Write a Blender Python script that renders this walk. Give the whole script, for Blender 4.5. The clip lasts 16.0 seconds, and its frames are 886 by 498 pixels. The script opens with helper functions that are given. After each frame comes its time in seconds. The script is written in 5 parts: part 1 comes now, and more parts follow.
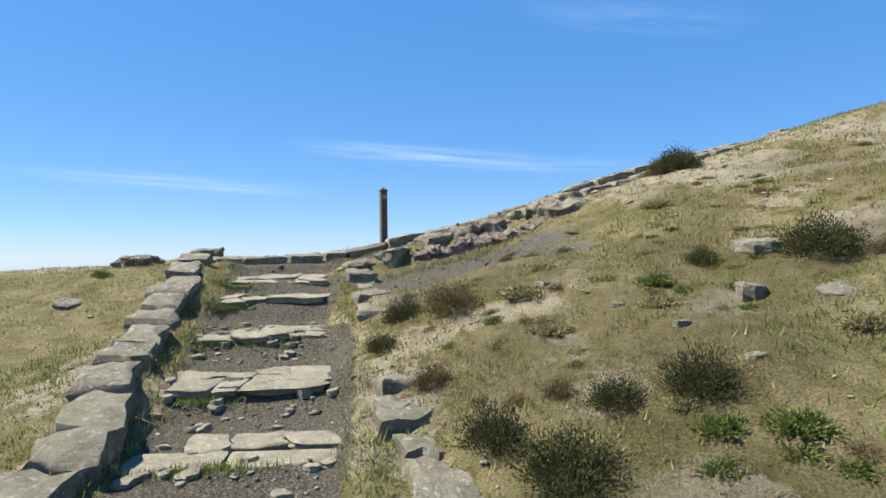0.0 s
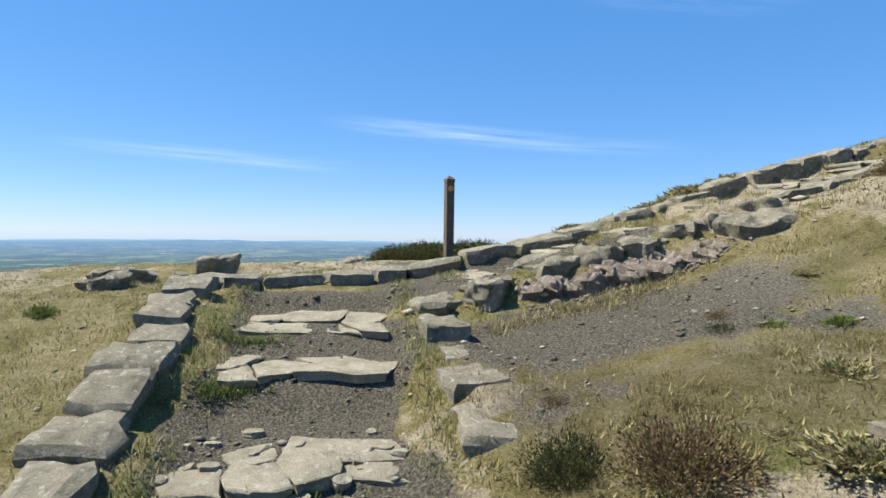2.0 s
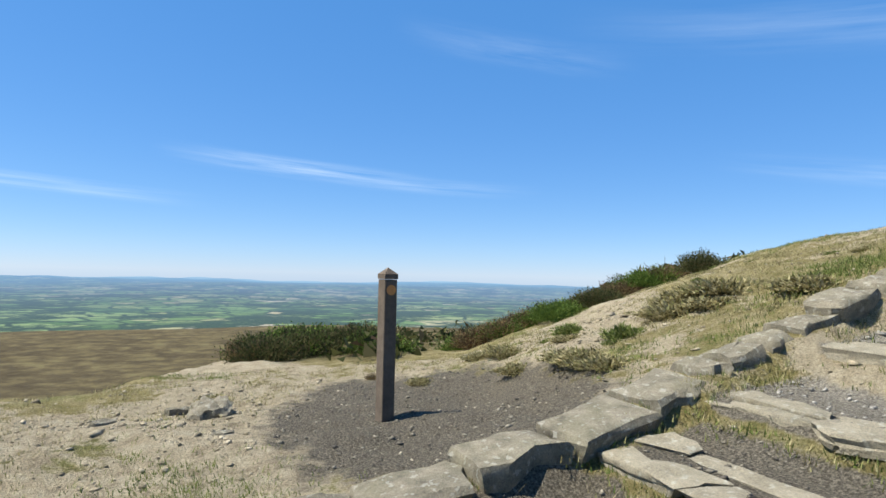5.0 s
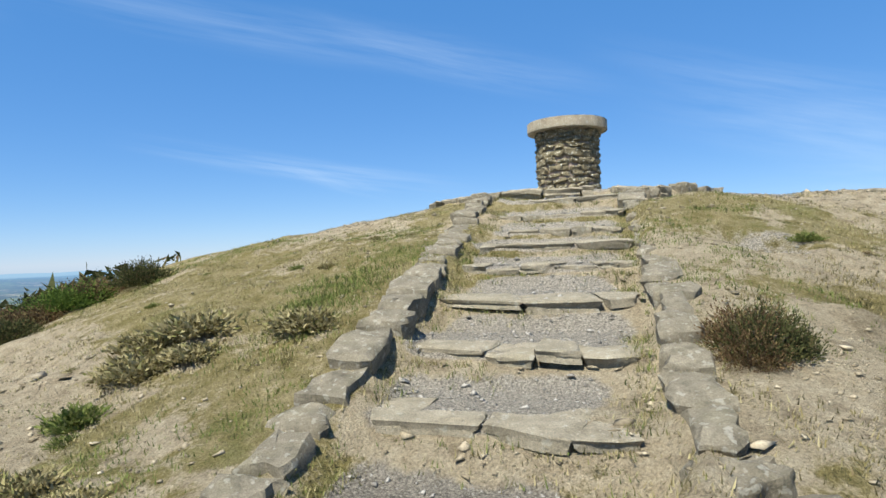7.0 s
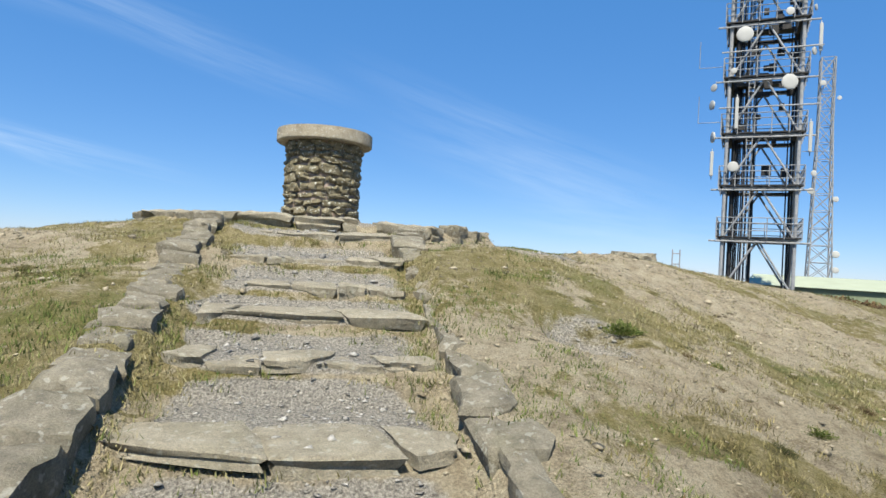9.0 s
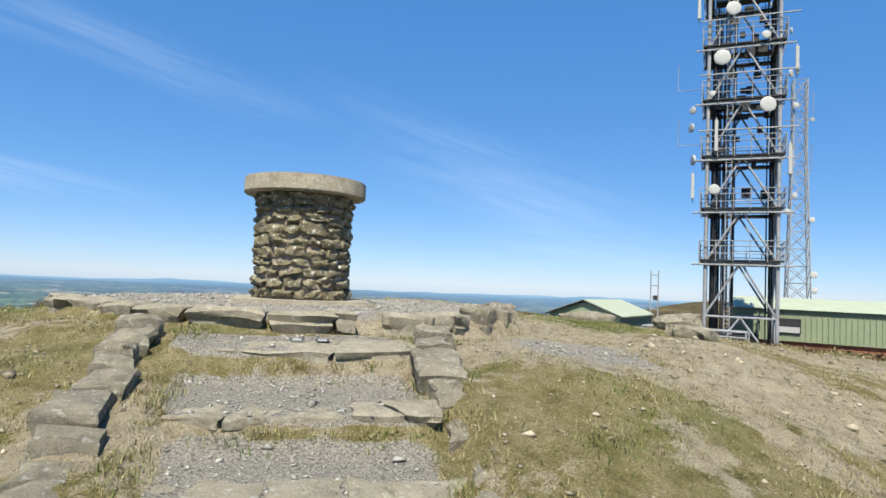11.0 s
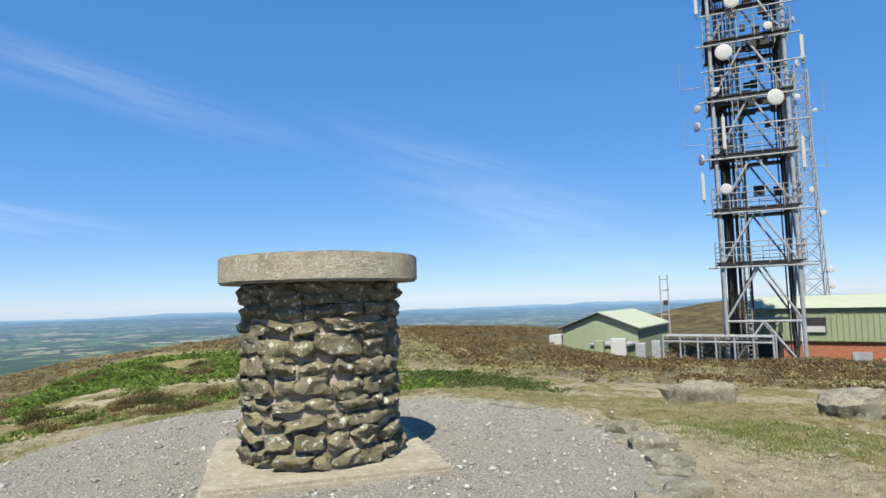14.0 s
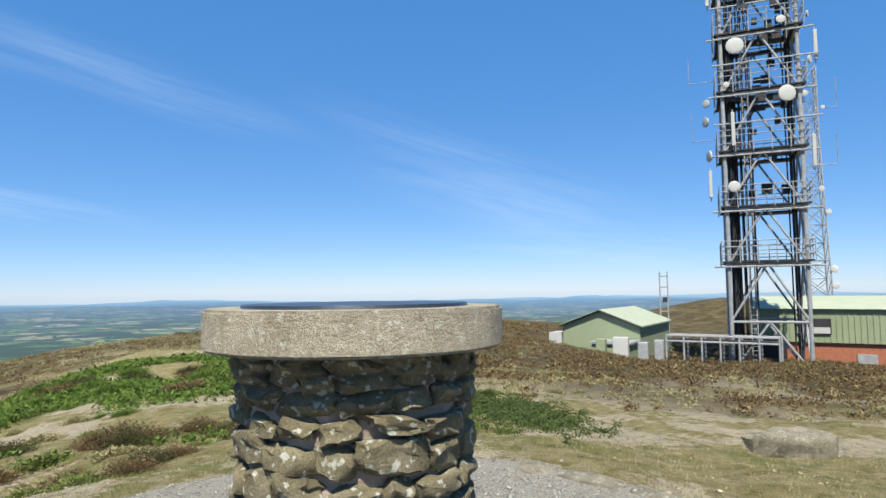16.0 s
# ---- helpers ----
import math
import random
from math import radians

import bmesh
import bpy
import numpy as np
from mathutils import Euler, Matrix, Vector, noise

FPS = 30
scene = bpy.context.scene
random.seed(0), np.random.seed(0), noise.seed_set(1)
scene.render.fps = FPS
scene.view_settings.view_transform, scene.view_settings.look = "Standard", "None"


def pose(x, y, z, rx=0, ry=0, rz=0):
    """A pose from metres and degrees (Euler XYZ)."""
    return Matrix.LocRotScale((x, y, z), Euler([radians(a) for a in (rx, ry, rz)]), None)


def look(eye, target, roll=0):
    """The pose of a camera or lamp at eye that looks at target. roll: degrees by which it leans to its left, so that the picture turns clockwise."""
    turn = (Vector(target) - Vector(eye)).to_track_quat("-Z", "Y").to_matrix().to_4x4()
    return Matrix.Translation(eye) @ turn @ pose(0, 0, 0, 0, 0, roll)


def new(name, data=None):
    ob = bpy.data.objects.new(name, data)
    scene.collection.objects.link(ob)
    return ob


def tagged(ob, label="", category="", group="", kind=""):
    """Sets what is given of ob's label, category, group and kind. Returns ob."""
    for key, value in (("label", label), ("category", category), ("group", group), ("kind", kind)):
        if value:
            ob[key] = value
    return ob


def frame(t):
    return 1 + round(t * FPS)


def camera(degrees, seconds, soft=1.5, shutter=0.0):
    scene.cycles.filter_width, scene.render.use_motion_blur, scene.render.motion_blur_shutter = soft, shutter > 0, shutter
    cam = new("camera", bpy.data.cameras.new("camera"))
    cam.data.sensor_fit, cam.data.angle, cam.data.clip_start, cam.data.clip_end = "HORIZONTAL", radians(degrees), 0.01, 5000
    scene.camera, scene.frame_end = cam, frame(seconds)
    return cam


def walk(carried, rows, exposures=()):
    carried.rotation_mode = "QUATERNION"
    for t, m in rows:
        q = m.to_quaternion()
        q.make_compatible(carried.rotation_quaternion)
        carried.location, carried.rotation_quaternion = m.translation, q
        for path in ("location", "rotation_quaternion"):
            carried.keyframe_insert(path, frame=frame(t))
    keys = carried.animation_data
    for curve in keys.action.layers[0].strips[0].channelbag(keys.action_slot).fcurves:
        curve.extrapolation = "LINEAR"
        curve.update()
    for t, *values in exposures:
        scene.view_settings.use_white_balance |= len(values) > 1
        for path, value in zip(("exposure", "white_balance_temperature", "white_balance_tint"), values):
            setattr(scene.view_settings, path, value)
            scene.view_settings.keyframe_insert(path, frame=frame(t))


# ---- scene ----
cam = camera(70.6, 16.0)
PATH = [
    (0, (6.467, 0.511, 0.32), (4.504, 0.889, 0.343), -0.8),
    (0.5, (5.876, 0.487, 0.376), (3.897, 0.775, 0.365), -1.4),
    (1, (5.293, 0.456, 0.485), (3.308, 0.703, 0.443), -1.9),
    (1.5, (4.709, 0.381, 0.579), (2.724, 0.627, 0.532), -0.7),
    (2, (4.203, 0.34, 0.685), (2.224, 0.622, 0.641), 0.8),
    (2.5, (3.658, 0.304, 0.857), (1.686, 0.632, 0.802), 0.3),
    (3, (3.118, 0.211, 0.936), (1.158, 0.608, 0.892), 0.3),
    (3.5, (2.63, 0.194, 1.088), (0.705, 0.736, 1.098), 0.2),
    (3.7, (2.414, 0.188, 1.114), (0.495, 0.751, 1.151), 0.1),
    (5.8, (0.59, 0.194, 1.557), (-1.092, 1.273, 1.627), 0.6),
    (6, (0.47, 0.254, 1.605), (-1.109, 1.48, 1.663), -0.3),
    (6.5, (0.134, 0.469, 1.599), (-0.929, 2.163, 1.647), -0.6),
    (7, (-0.064, 0.767, 1.723), (-0.65, 2.679, 1.733), -2.0),
    (7.5, (-0.291, 1.223, 1.762), (-0.583, 3.202, 1.789), -3.5),
    (8, (-0.364, 1.626, 1.92), (-0.426, 3.624, 1.963), -2.8),
    (8.5, (-0.456, 2.052, 2.05), (-0.285, 4.044, 2.104), 1.6),
    (9, (-0.477, 2.483, 2.119), (-0.221, 4.467, 2.158), 3.3),
    (9.5, (-0.499, 2.918, 2.325), (-0.211, 4.896, 2.393), 3.2),
    (10, (-0.564, 3.36, 2.516), (-0.237, 5.331, 2.615), 3.0),
    (10.2, (-0.587, 3.525, 2.573), (-0.257, 5.495, 2.684), 2.8),
    (12.3, (-0.831, 5.604, 3.068), (-0.523, 7.577, 3.167), 0.6),
    (12.5, (-0.831, 5.767, 3.14), (-0.543, 7.744, 3.229), -0.7),
    (13, (-0.901, 6.216, 3.242), (-0.571, 8.186, 3.338), -2.1),
    (13.5, (-0.945, 6.575, 3.398), (-0.602, 8.54, 3.545), -1.7),
    (14, (-0.974, 7.006, 3.495), (-0.634, 8.971, 3.654), -1.6),
    (14.5, (-1.029, 7.441, 3.519), (-0.712, 9.411, 3.655), -0.2),
    (15, (-1.085, 7.797, 3.694), (-0.67, 9.75, 3.803), 1.8),
    (15.5, (-1.16, 8.18, 3.724), (-0.764, 10.136, 3.854), 0.7),
    (16, (-1.191, 8.458, 3.857), (-0.836, 10.422, 3.988), -0.7),
]
EXPOSURE = 1.05
walk(cam, [(t, look(eye, target, roll)) for t, eye, target, roll in PATH],
     [(0.0, EXPOSURE + 0.08), (4.0, EXPOSURE + 0.05), (7.0, EXPOSURE - 0.1), (16.0, EXPOSURE - 0.1)])

# ---- daylight: high clear sun behind the walker's shoulder, deep blue sky ----
SUN_FROM = Vector((-0.27 * math.cos(radians(57)), -0.963 * math.cos(radians(57)), math.sin(radians(57))))
world = bpy.data.worlds.new("sky")
scene.world = world
world.use_nodes = True
wn, wl = world.node_tree.nodes, world.node_tree.links
sky = wn.new("ShaderNodeTexSky")
sky.sky_type, sky.sun_disc = "NISHITA", False
sky.sun_elevation, sky.sun_rotation = radians(57), math.atan2(SUN_FROM.x, SUN_FROM.y)
sky.altitude, sky.air_density, sky.dust_density, sky.ozone_density = 540, 0.85, 0.0, 2.0
sat = wn.new("ShaderNodeHueSaturation")
sat.inputs["Saturation"].default_value = 1.12
wl.new(sky.outputs[0], sat.inputs["Color"])
tint = wn.new("ShaderNodeMix")
tint.data_type = "RGBA"
tint.inputs["Factor"].default_value, tint.inputs["B"].default_value = 0.55, (0.36, 2.0, 5.3, 1)
wl.new(sat.outputs[0], tint.inputs["A"])
wl.new(tint.outputs["Result"], wn["Background"].inputs[0])
wn["Background"].inputs[1].default_value = 0.08
sun = new("sun", bpy.data.lights.new("sun", "SUN"))
sun.data.energy, sun.data.angle, sun.data.color = 4.8, radians(0.53), (0.985, 0.945, 0.82)
sun.matrix_world = look(SUN_FROM * 50, (0, 0, 0))


# ---- materials ----
def shader(name, rough=0.9, metal=0.0):
    m = bpy.data.materials.new(name)
    m.use_nodes = True
    b = m.node_tree.nodes["Principled BSDF"]
    b.inputs["Roughness"].default_value, b.inputs["Metallic"].default_value = rough, metal
    b.inputs["Specular IOR Level"].default_value = 0.25
    return m, m.node_tree.nodes, m.node_tree.links, b


def tex_noise(n, l, coord, scale, detail=6.0, rough=0.6):
    t = n.new("ShaderNodeTexNoise")
    t.inputs["Scale"].default_value, t.inputs["Detail"].default_value, t.inputs["Roughness"].default_value = scale, detail, rough
    l.new(coord, t.inputs["Vector"])
    return t.outputs["Fac"]


def ramp(n, l, fac, stops):
    r = n.new("ShaderNodeValToRGB")
    while len(r.color_ramp.elements) < len(stops):
        r.color_ramp.elements.new(0.5)
    for e, (p, c) in zip(r.color_ramp.elements, stops):
        e.position, e.color = p, (*c, 1) if len(c) == 3 else c
    l.new(fac, r.inputs["Fac"])
    return r.outputs["Color"]


def blend(n, l, fac, a, b, mode="MIX"):
    x = n.new("ShaderNodeMix")
    x.data_type, x.blend_type = "RGBA", mode
    for sock, v in ((x.inputs["Factor"], fac), (x.inputs["A"], a), (x.inputs["B"], b)):
        if isinstance(v, (int, float)):
            sock.default_value = v
        elif isinstance(v, tuple):
            sock.default_value = (*v, 1)
        else:
            l.new(v, sock)
    return x.outputs["Result"]


def calc(n, l, op, a, b=0.0):
    x = n.new("ShaderNodeMath")
    x.operation = op
    for sock, v in ((x.inputs[0], a), (x.inputs[1], b)):
        if isinstance(v, (int, float)):
            sock.default_value = v
        else:
            l.new(v, sock)
    return x.outputs[0]


def bumped(n, l, b, height, strength, dist=0.02):
    u = n.new("ShaderNodeBump")
    u.inputs["Strength"].default_value, u.inputs["Distance"].default_value = strength, dist
    l.new(height, u.inputs["Height"])
    l.new(u.outputs[0], b.inputs["Normal"])


def place(n):
    return n.new("ShaderNodeNewGeometry").outputs["Position"]


def stone_material(name, dark, mid, pale, lichen=0.5, pinkish=0.0):
    """Weathered gritstone: mottled grain, lichen spots, moss tint; each stone a little different."""
    m, n, l, b = shader(name, 0.92)
    g = place(n)
    info = n.new("ShaderNodeObjectInfo").outputs["Random"]
    base = ramp(n, l, tex_noise(n, l, g, 9.0, 8, 0.7), [(0.3, dark), (0.5, mid), (0.72, pale)])
    base = blend(n, l, calc(n, l, "MULTIPLY", info, 0.25), base, tuple(0.5 * (a + c) * 0.8 for a, c in zip(dark, mid)))
    fine = tex_noise(n, l, g, 120.0, 4, 0.7)
    base = blend(n, l, 0.35, base, ramp(n, l, fine, [(0.35, (0.05, 0.05, 0.045)), (0.65, (0.62, 0.6, 0.54))]), "OVERLAY")
    spots = ramp(n, l, tex_noise(n, l, g, 26.0, 2, 0.5), [(0.60, (0, 0, 0)), (0.66, (1, 1, 1))])
    base = blend(n, l, calc(n, l, "MULTIPLY", spots, lichen), base, (0.60, 0.60, 0.53))
    moss = ramp(n, l, tex_noise(n, l, g, 4.0, 4, 0.6), [(0.52, (0, 0, 0)), (0.66, (1, 1, 1))])
    base = blend(n, l, calc(n, l, "MULTIPLY", moss, 0.18), base, (0.13, 0.13, 0.06))
    if pinkish:
        base = blend(n, l, pinkish, base, (0.42, 0.30, 0.25))
    l.new(base, b.inputs["Base Color"])
    bumped(n, l, b, calc(n, l, "ADD", calc(n, l, "MULTIPLY", fine, 0.4), tex_noise(n, l, g, 22.0, 8, 0.75)), 0.8, 0.035)
    return m


KERB = stone_material("kerb_stone", (0.125, 0.110, 0.082), (0.250, 0.222, 0.168), (0.370, 0.330, 0.252), 0.28)
TREAD = stone_material("tread_stone", (0.225, 0.197, 0.143), (0.350, 0.310, 0.234), (0.455, 0.405, 0.314), 0.25)
WALLSTONE = stone_material("wall_stone", (0.107, 0.090, 0.057), (0.220, 0.188, 0.117), (0.354, 0.307, 0.214), 0.65)
RUBBLE = stone_material("rubble", (0.166, 0.138, 0.115), (0.257, 0.216, 0.184), (0.348, 0.299, 0.260), 0.2, 0.12)


def ground_material():
    m, n, l, b = shader("hill_ground", 0.97)
    b.inputs["Specular IOR Level"].default_value = 0.1
    g = place(n)
    a = n.new("ShaderNodeAttribute")
    a.attribute_name = "cover"
    sep = n.new("ShaderNodeSeparateColor")
    l.new(a.outputs["Color"], sep.inputs[0])
    gravel, heather, bare, tone = sep.outputs[0], sep.outputs[1], sep.outputs[2], a.outputs["Alpha"]
    patch, mid, fine = tex_noise(n, l, g, 0.9, 6, 0.65), tex_noise(n, l, g, 5.0, 7, 0.7), tex_noise(n, l, g, 80.0, 5, 0.75)
    grass = ramp(n, l, mid, [(0.28, (0.080, 0.068, 0.028)), (0.42, (0.201, 0.168, 0.069)), (0.58, (0.286, 0.239, 0.126)), (0.75, (0.372, 0.314, 0.178))])
    green = ramp(n, l, patch, [(0.54, (0, 0, 0)), (0.68, (1, 1, 1))])
    grass = blend(n, l, calc(n, l, "MULTIPLY", green, 0.65), grass, (0.106, 0.131, 0.034))
    soil = ramp(n, l, tex_noise(n, l, g, 7.0, 8, 0.75), [(0.3, (0.175, 0.137, 0.090)), (0.48, (0.365, 0.305, 0.208)), (0.7, (0.485, 0.418, 0.300))])
    worn = ramp(n, l, calc(n, l, "ADD", calc(n, l, "MULTIPLY", bare, 0.55), calc(n, l, "MULTIPLY", mid, 0.75)), [(0.52, (0, 0, 0)), (0.60, (1, 1, 1))])
    col = blend(n, l, worn, grass, soil)
    moor = ramp(n, l, tex_noise(n, l, g, 0.35, 8, 0.7), [(0.3, (0.034, 0.027, 0.015)), (0.5, (0.072, 0.056, 0.029)), (0.64, (0.125, 0.104, 0.05)), (0.78, (0.095, 0.115, 0.04))])
    col = blend(n, l, heather, col, moor)
    dark = ramp(n, l, fine, [(0.3, (0.048, 0.042, 0.031)), (0.5, (0.131, 0.113, 0.086)), (0.72, (0.261, 0.226, 0.171))])
    light = ramp(n, l, fine, [(0.3, (0.182, 0.164, 0.136)), (0.5, (0.358, 0.325, 0.271)), (0.72, (0.533, 0.485, 0.404))])
    chips = blend(n, l, tone, dark, light)
    edge = ramp(n, l, calc(n, l, "ADD", gravel, calc(n, l, "MULTIPLY", calc(n, l, "SUBTRACT", mid, 0.5), 0.9)), [(0.42, (0, 0, 0)), (0.58, (1, 1, 1))])
    col = blend(n, l, edge, col, chips)
    col = blend(n, l, 0.75, col, ramp(n, l, fine, [(0.3, (0.2, 0.2, 0.2)), (0.7, (0.8, 0.8, 0.8))]), "OVERLAY")
    l.new(col, b.inputs["Base Color"])
    bumped(n, l, b, calc(n, l, "ADD", mid, calc(n, l, "MULTIPLY", fine, 0.5)), 1.0, 0.06)
    return m


def valley_material():
    """Far country: a patchwork of fields with hedges and woods, with blue haze painted in by distance from the hill."""
    m, n, l, b = shader("valley", 1.0)
    b.inputs["Specular IOR Level"].default_value = 0.0
    g = place(n)
    warp = n.new("ShaderNodeTexNoise")
    warp.inputs["Scale"].default_value = 0.006
    l.new(g, warp.inputs["Vector"])
    add = n.new("ShaderNodeVectorMath")
    add.operation = "MULTIPLY_ADD"
    l.new(warp.outputs["Color"], add.inputs[0])
    add.inputs[1].default_value = (60, 60, 0)
    l.new(g, add.inputs[2])
    v = n.new("ShaderNodeTexVoronoi")
    v.inputs["Scale"].default_value = 0.021
    l.new(add.outputs[0], v.inputs["Vector"])
    sepc = n.new("ShaderNodeSeparateColor")
    l.new(v.outputs["Color"], sepc.inputs[0])
    field = ramp(n, l, sepc.outputs[0], [(0.0, (0.066, 0.116, 0.029)), (0.3, (0.113, 0.175, 0.049)), (0.55, (0.094, 0.143, 0.049)), (0.78, (0.179, 0.221, 0.078)), (0.92, (0.321, 0.286, 0.156)), (1.0, (0.425, 0.349, 0.254))])
    vb = n.new("ShaderNodeTexVoronoi")
    vb.inputs["Scale"].default_value = 0.010
    l.new(add.outputs[0], vb.inputs["Vector"])
    sepb = n.new("ShaderNodeSeparateColor")
    l.new(vb.outputs["Color"], sepb.inputs[0])
    broad = ramp(n, l, sepb.outputs[1], [(0.0, (0.056, 0.101, 0.035)), (0.35, (0.122, 0.193, 0.060)), (0.62, (0.187, 0.248, 0.090)), (0.84, (0.299, 0.285, 0.150)), (0.95, (0.430, 0.369, 0.270))])
    field = blend(n, l, ramp(n, l, sepb.outputs[0], [(0.45, (0, 0, 0)), (0.5, (1, 1, 1))]), field, broad)
    v2 = n.new("ShaderNodeTexVoronoi")
    v2.feature = "DISTANCE_TO_EDGE"
    v2.inputs["Scale"].default_value = 0.021
    l.new(add.outputs[0], v2.inputs["Vector"])
    hedge = ramp(n, l, v2.outputs["Distance"], [(0.05, (1, 1, 1)), (0.09, (0, 0, 0))])
    wood = ramp(n, l, tex_noise(n, l, g, 0.010, 8, 0.7), [(0.48, (0, 0, 0)), (0.53, (1, 1, 1))])
    trees = ramp(n, l, tex_noise(n, l, g, 0.09, 4, 0.7), [(0.55, (0, 0, 0)), (0.62, (1, 1, 1))])
    dark = ramp(n, l, tex_noise(n, l, g, 0.3, 4, 0.7), [(0.3, (0.012, 0.025, 0.008)), (0.7, (0.05, 0.075, 0.025))])
    col = blend(n, l, calc(n, l, "MAXIMUM", calc(n, l, "MAXIMUM", hedge, wood), calc(n, l, "MULTIPLY", trees, 0.7)), field, dark)
    l.new(col, b.inputs["Base Color"])
    # Aerial haze put into the surface: blue glow replaces the fields farther out.
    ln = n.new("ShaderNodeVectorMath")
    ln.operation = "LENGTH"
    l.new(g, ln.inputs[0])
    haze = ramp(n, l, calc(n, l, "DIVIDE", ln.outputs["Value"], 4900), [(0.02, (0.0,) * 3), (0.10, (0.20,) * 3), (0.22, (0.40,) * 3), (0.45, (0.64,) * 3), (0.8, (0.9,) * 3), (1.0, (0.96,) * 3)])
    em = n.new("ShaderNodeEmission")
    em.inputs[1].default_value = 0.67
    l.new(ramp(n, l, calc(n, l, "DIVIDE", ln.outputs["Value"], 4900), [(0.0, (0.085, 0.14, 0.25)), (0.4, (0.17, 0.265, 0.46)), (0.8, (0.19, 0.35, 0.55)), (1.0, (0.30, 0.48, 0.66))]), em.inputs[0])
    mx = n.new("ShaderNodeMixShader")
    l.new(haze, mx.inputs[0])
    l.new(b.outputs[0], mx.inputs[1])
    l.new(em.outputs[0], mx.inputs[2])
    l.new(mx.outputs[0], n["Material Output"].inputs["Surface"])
    return m


def plain_material(name, c, rough=0.7, metal=0.0, vary=0.25, scale=6.0, bump=0.15):
    """A painted, wooden or metal surface with dirt and slight relief."""
    m, n, l, b = shader(name, rough, metal)
    g = n.new("ShaderNodeTexCoord").outputs["Object"]
    f = tex_noise(n, l, g, scale, 8, 0.7)
    l.new(ramp(n, l, f, [(0.25, tuple(v * (1 - vary) for v in c)), (0.75, tuple(min(1, v * (1 + vary)) for v in c))]), b.inputs["Base Color"])
    bumped(n, l, b, tex_noise(n, l, g, scale * 9, 5, 0.7), bump, 0.01)
    return m


def plant_material(name, stops):
    """Leaves and stems: every sprig takes its own shade."""
    m, n, l, b = shader(name, 0.85)
    b.inputs["Specular IOR Level"].default_value = 0.15
    geo = n.new("ShaderNodeNewGeometry")
    col = ramp(n, l, geo.outputs["Random Per Island"], stops)
    l.new(col, b.inputs["Base Color"])
    tr = n.new("ShaderNodeBsdfTranslucent")
    l.new(col, tr.inputs[0])
    mx = n.new("ShaderNodeMixShader")
    mx.inputs[0].default_value = 0.25
    l.new(b.outputs[0], mx.inputs[1])
    l.new(tr.outputs[0], mx.inputs[2])
    l.new(mx.outputs[0], n["Material Output"].inputs["Surface"])
    return m


GROUND, VALLEY = ground_material(), valley_material()
STRAW = plant_material("dry_grass", [(0.0, (0.074, 0.063, 0.028)), (0.12, (0.133, 0.112, 0.045)), (0.35, (0.262, 0.224, 0.112)), (0.7, (0.400, 0.345, 0.190)), (1.0, (0.183, 0.189, 0.060))])
GRASS = plant_material("green_grass", [(0.0, (0.070, 0.102, 0.023)), (0.5, (0.133, 0.164, 0.042)), (1.0, (0.227, 0.227, 0.084))])
HEATHER = plant_material("heather", [(0.0, (0.028, 0.036, 0.014)), (0.45, (0.059, 0.067, 0.024)), (0.8, (0.102, 0.098, 0.038)), (1.0, (0.102, 0.067, 0.038))])
MOOR = plant_material("moor_heather", [(0.0, (0.060, 0.038, 0.019)), (0.4, (0.125, 0.078, 0.041)), (0.7, (0.185, 0.122, 0.063)), (0.85, (0.250, 0.196, 0.091)), (1.0, (0.130, 0.140, 0.043))])
BRACKEN = plant_material("bracken", [(0.0, (0.047, 0.078, 0.016)), (0.5, (0.094, 0.149, 0.027)), (1.0, (0.149, 0.204, 0.046))])
MORTAR = plain_material("pinkish_mortar", (0.30, 0.235, 0.19), 0.95, 0, 0.3, 9, 0.6)
RUSHES = plant_material("rushes", [(0.0, (0.036, 0.056, 0.017)), (0.6, (0.070, 0.098, 0.030)), (1.0, (0.110, 0.138, 0.046))])
CONCRETE = stone_material("exposed_concrete", (0.293, 0.249, 0.181), (0.422, 0.369, 0.283), (0.535, 0.473, 0.372), 0.35)
POSTWOOD = plain_material("weathered_wood", (0.112, 0.086, 0.064), 0.85, 0, 0.35, 14, 0.5)
STEEL = plain_material("galvanised_steel", (0.285, 0.287, 0.292), 0.55, 0.15, 0.3, 2, 0.1)
DARKSTEEL = plain_material("dark_cables", (0.037, 0.036, 0.037), 0.6, 0.2, 0.4, 2, 0.1)
DISHWHITE = plain_material("white_paint", (0.40, 0.395, 0.375), 0.5, 0, 0.06, 3, 0.05)
CLADGREEN = plain_material("green_cladding", (0.224, 0.258, 0.161), 0.6, 0, 0.1, 0.7, 0.05)
ROOFGREEN = plain_material("pale_green_roof", (0.314, 0.340, 0.247), 0.6, 0, 0.1, 0.6, 0.05)
BRICK = plain_material("red_brick", (0.299, 0.112, 0.064), 0.9, 0, 0.25, 3, 0.3)
BRASS = plain_material("dark_metal_dial", (0.075, 0.083, 0.090), 0.35, 0.7, 0.2, 8, 0.1)
PUDDING = stone_material("pinkish_conglomerate", (0.125, 0.100, 0.080), (0.235, 0.192, 0.156), (0.340, 0.286, 0.232), 0.3, 0.06)
OLIVE = plant_material("olive_grass", [(0.0, (0.079, 0.070, 0.026)), (0.4, (0.172, 0.146, 0.058)), (0.75, (0.277, 0.229, 0.102)), (0.92, (0.422, 0.349, 0.174)), (1.0, (0.145, 0.108, 0.060))])
DISC = plain_material("orange_disc", (0.50, 0.22, 0.07), 0.6, 0, 0.2, 20, 0.1)


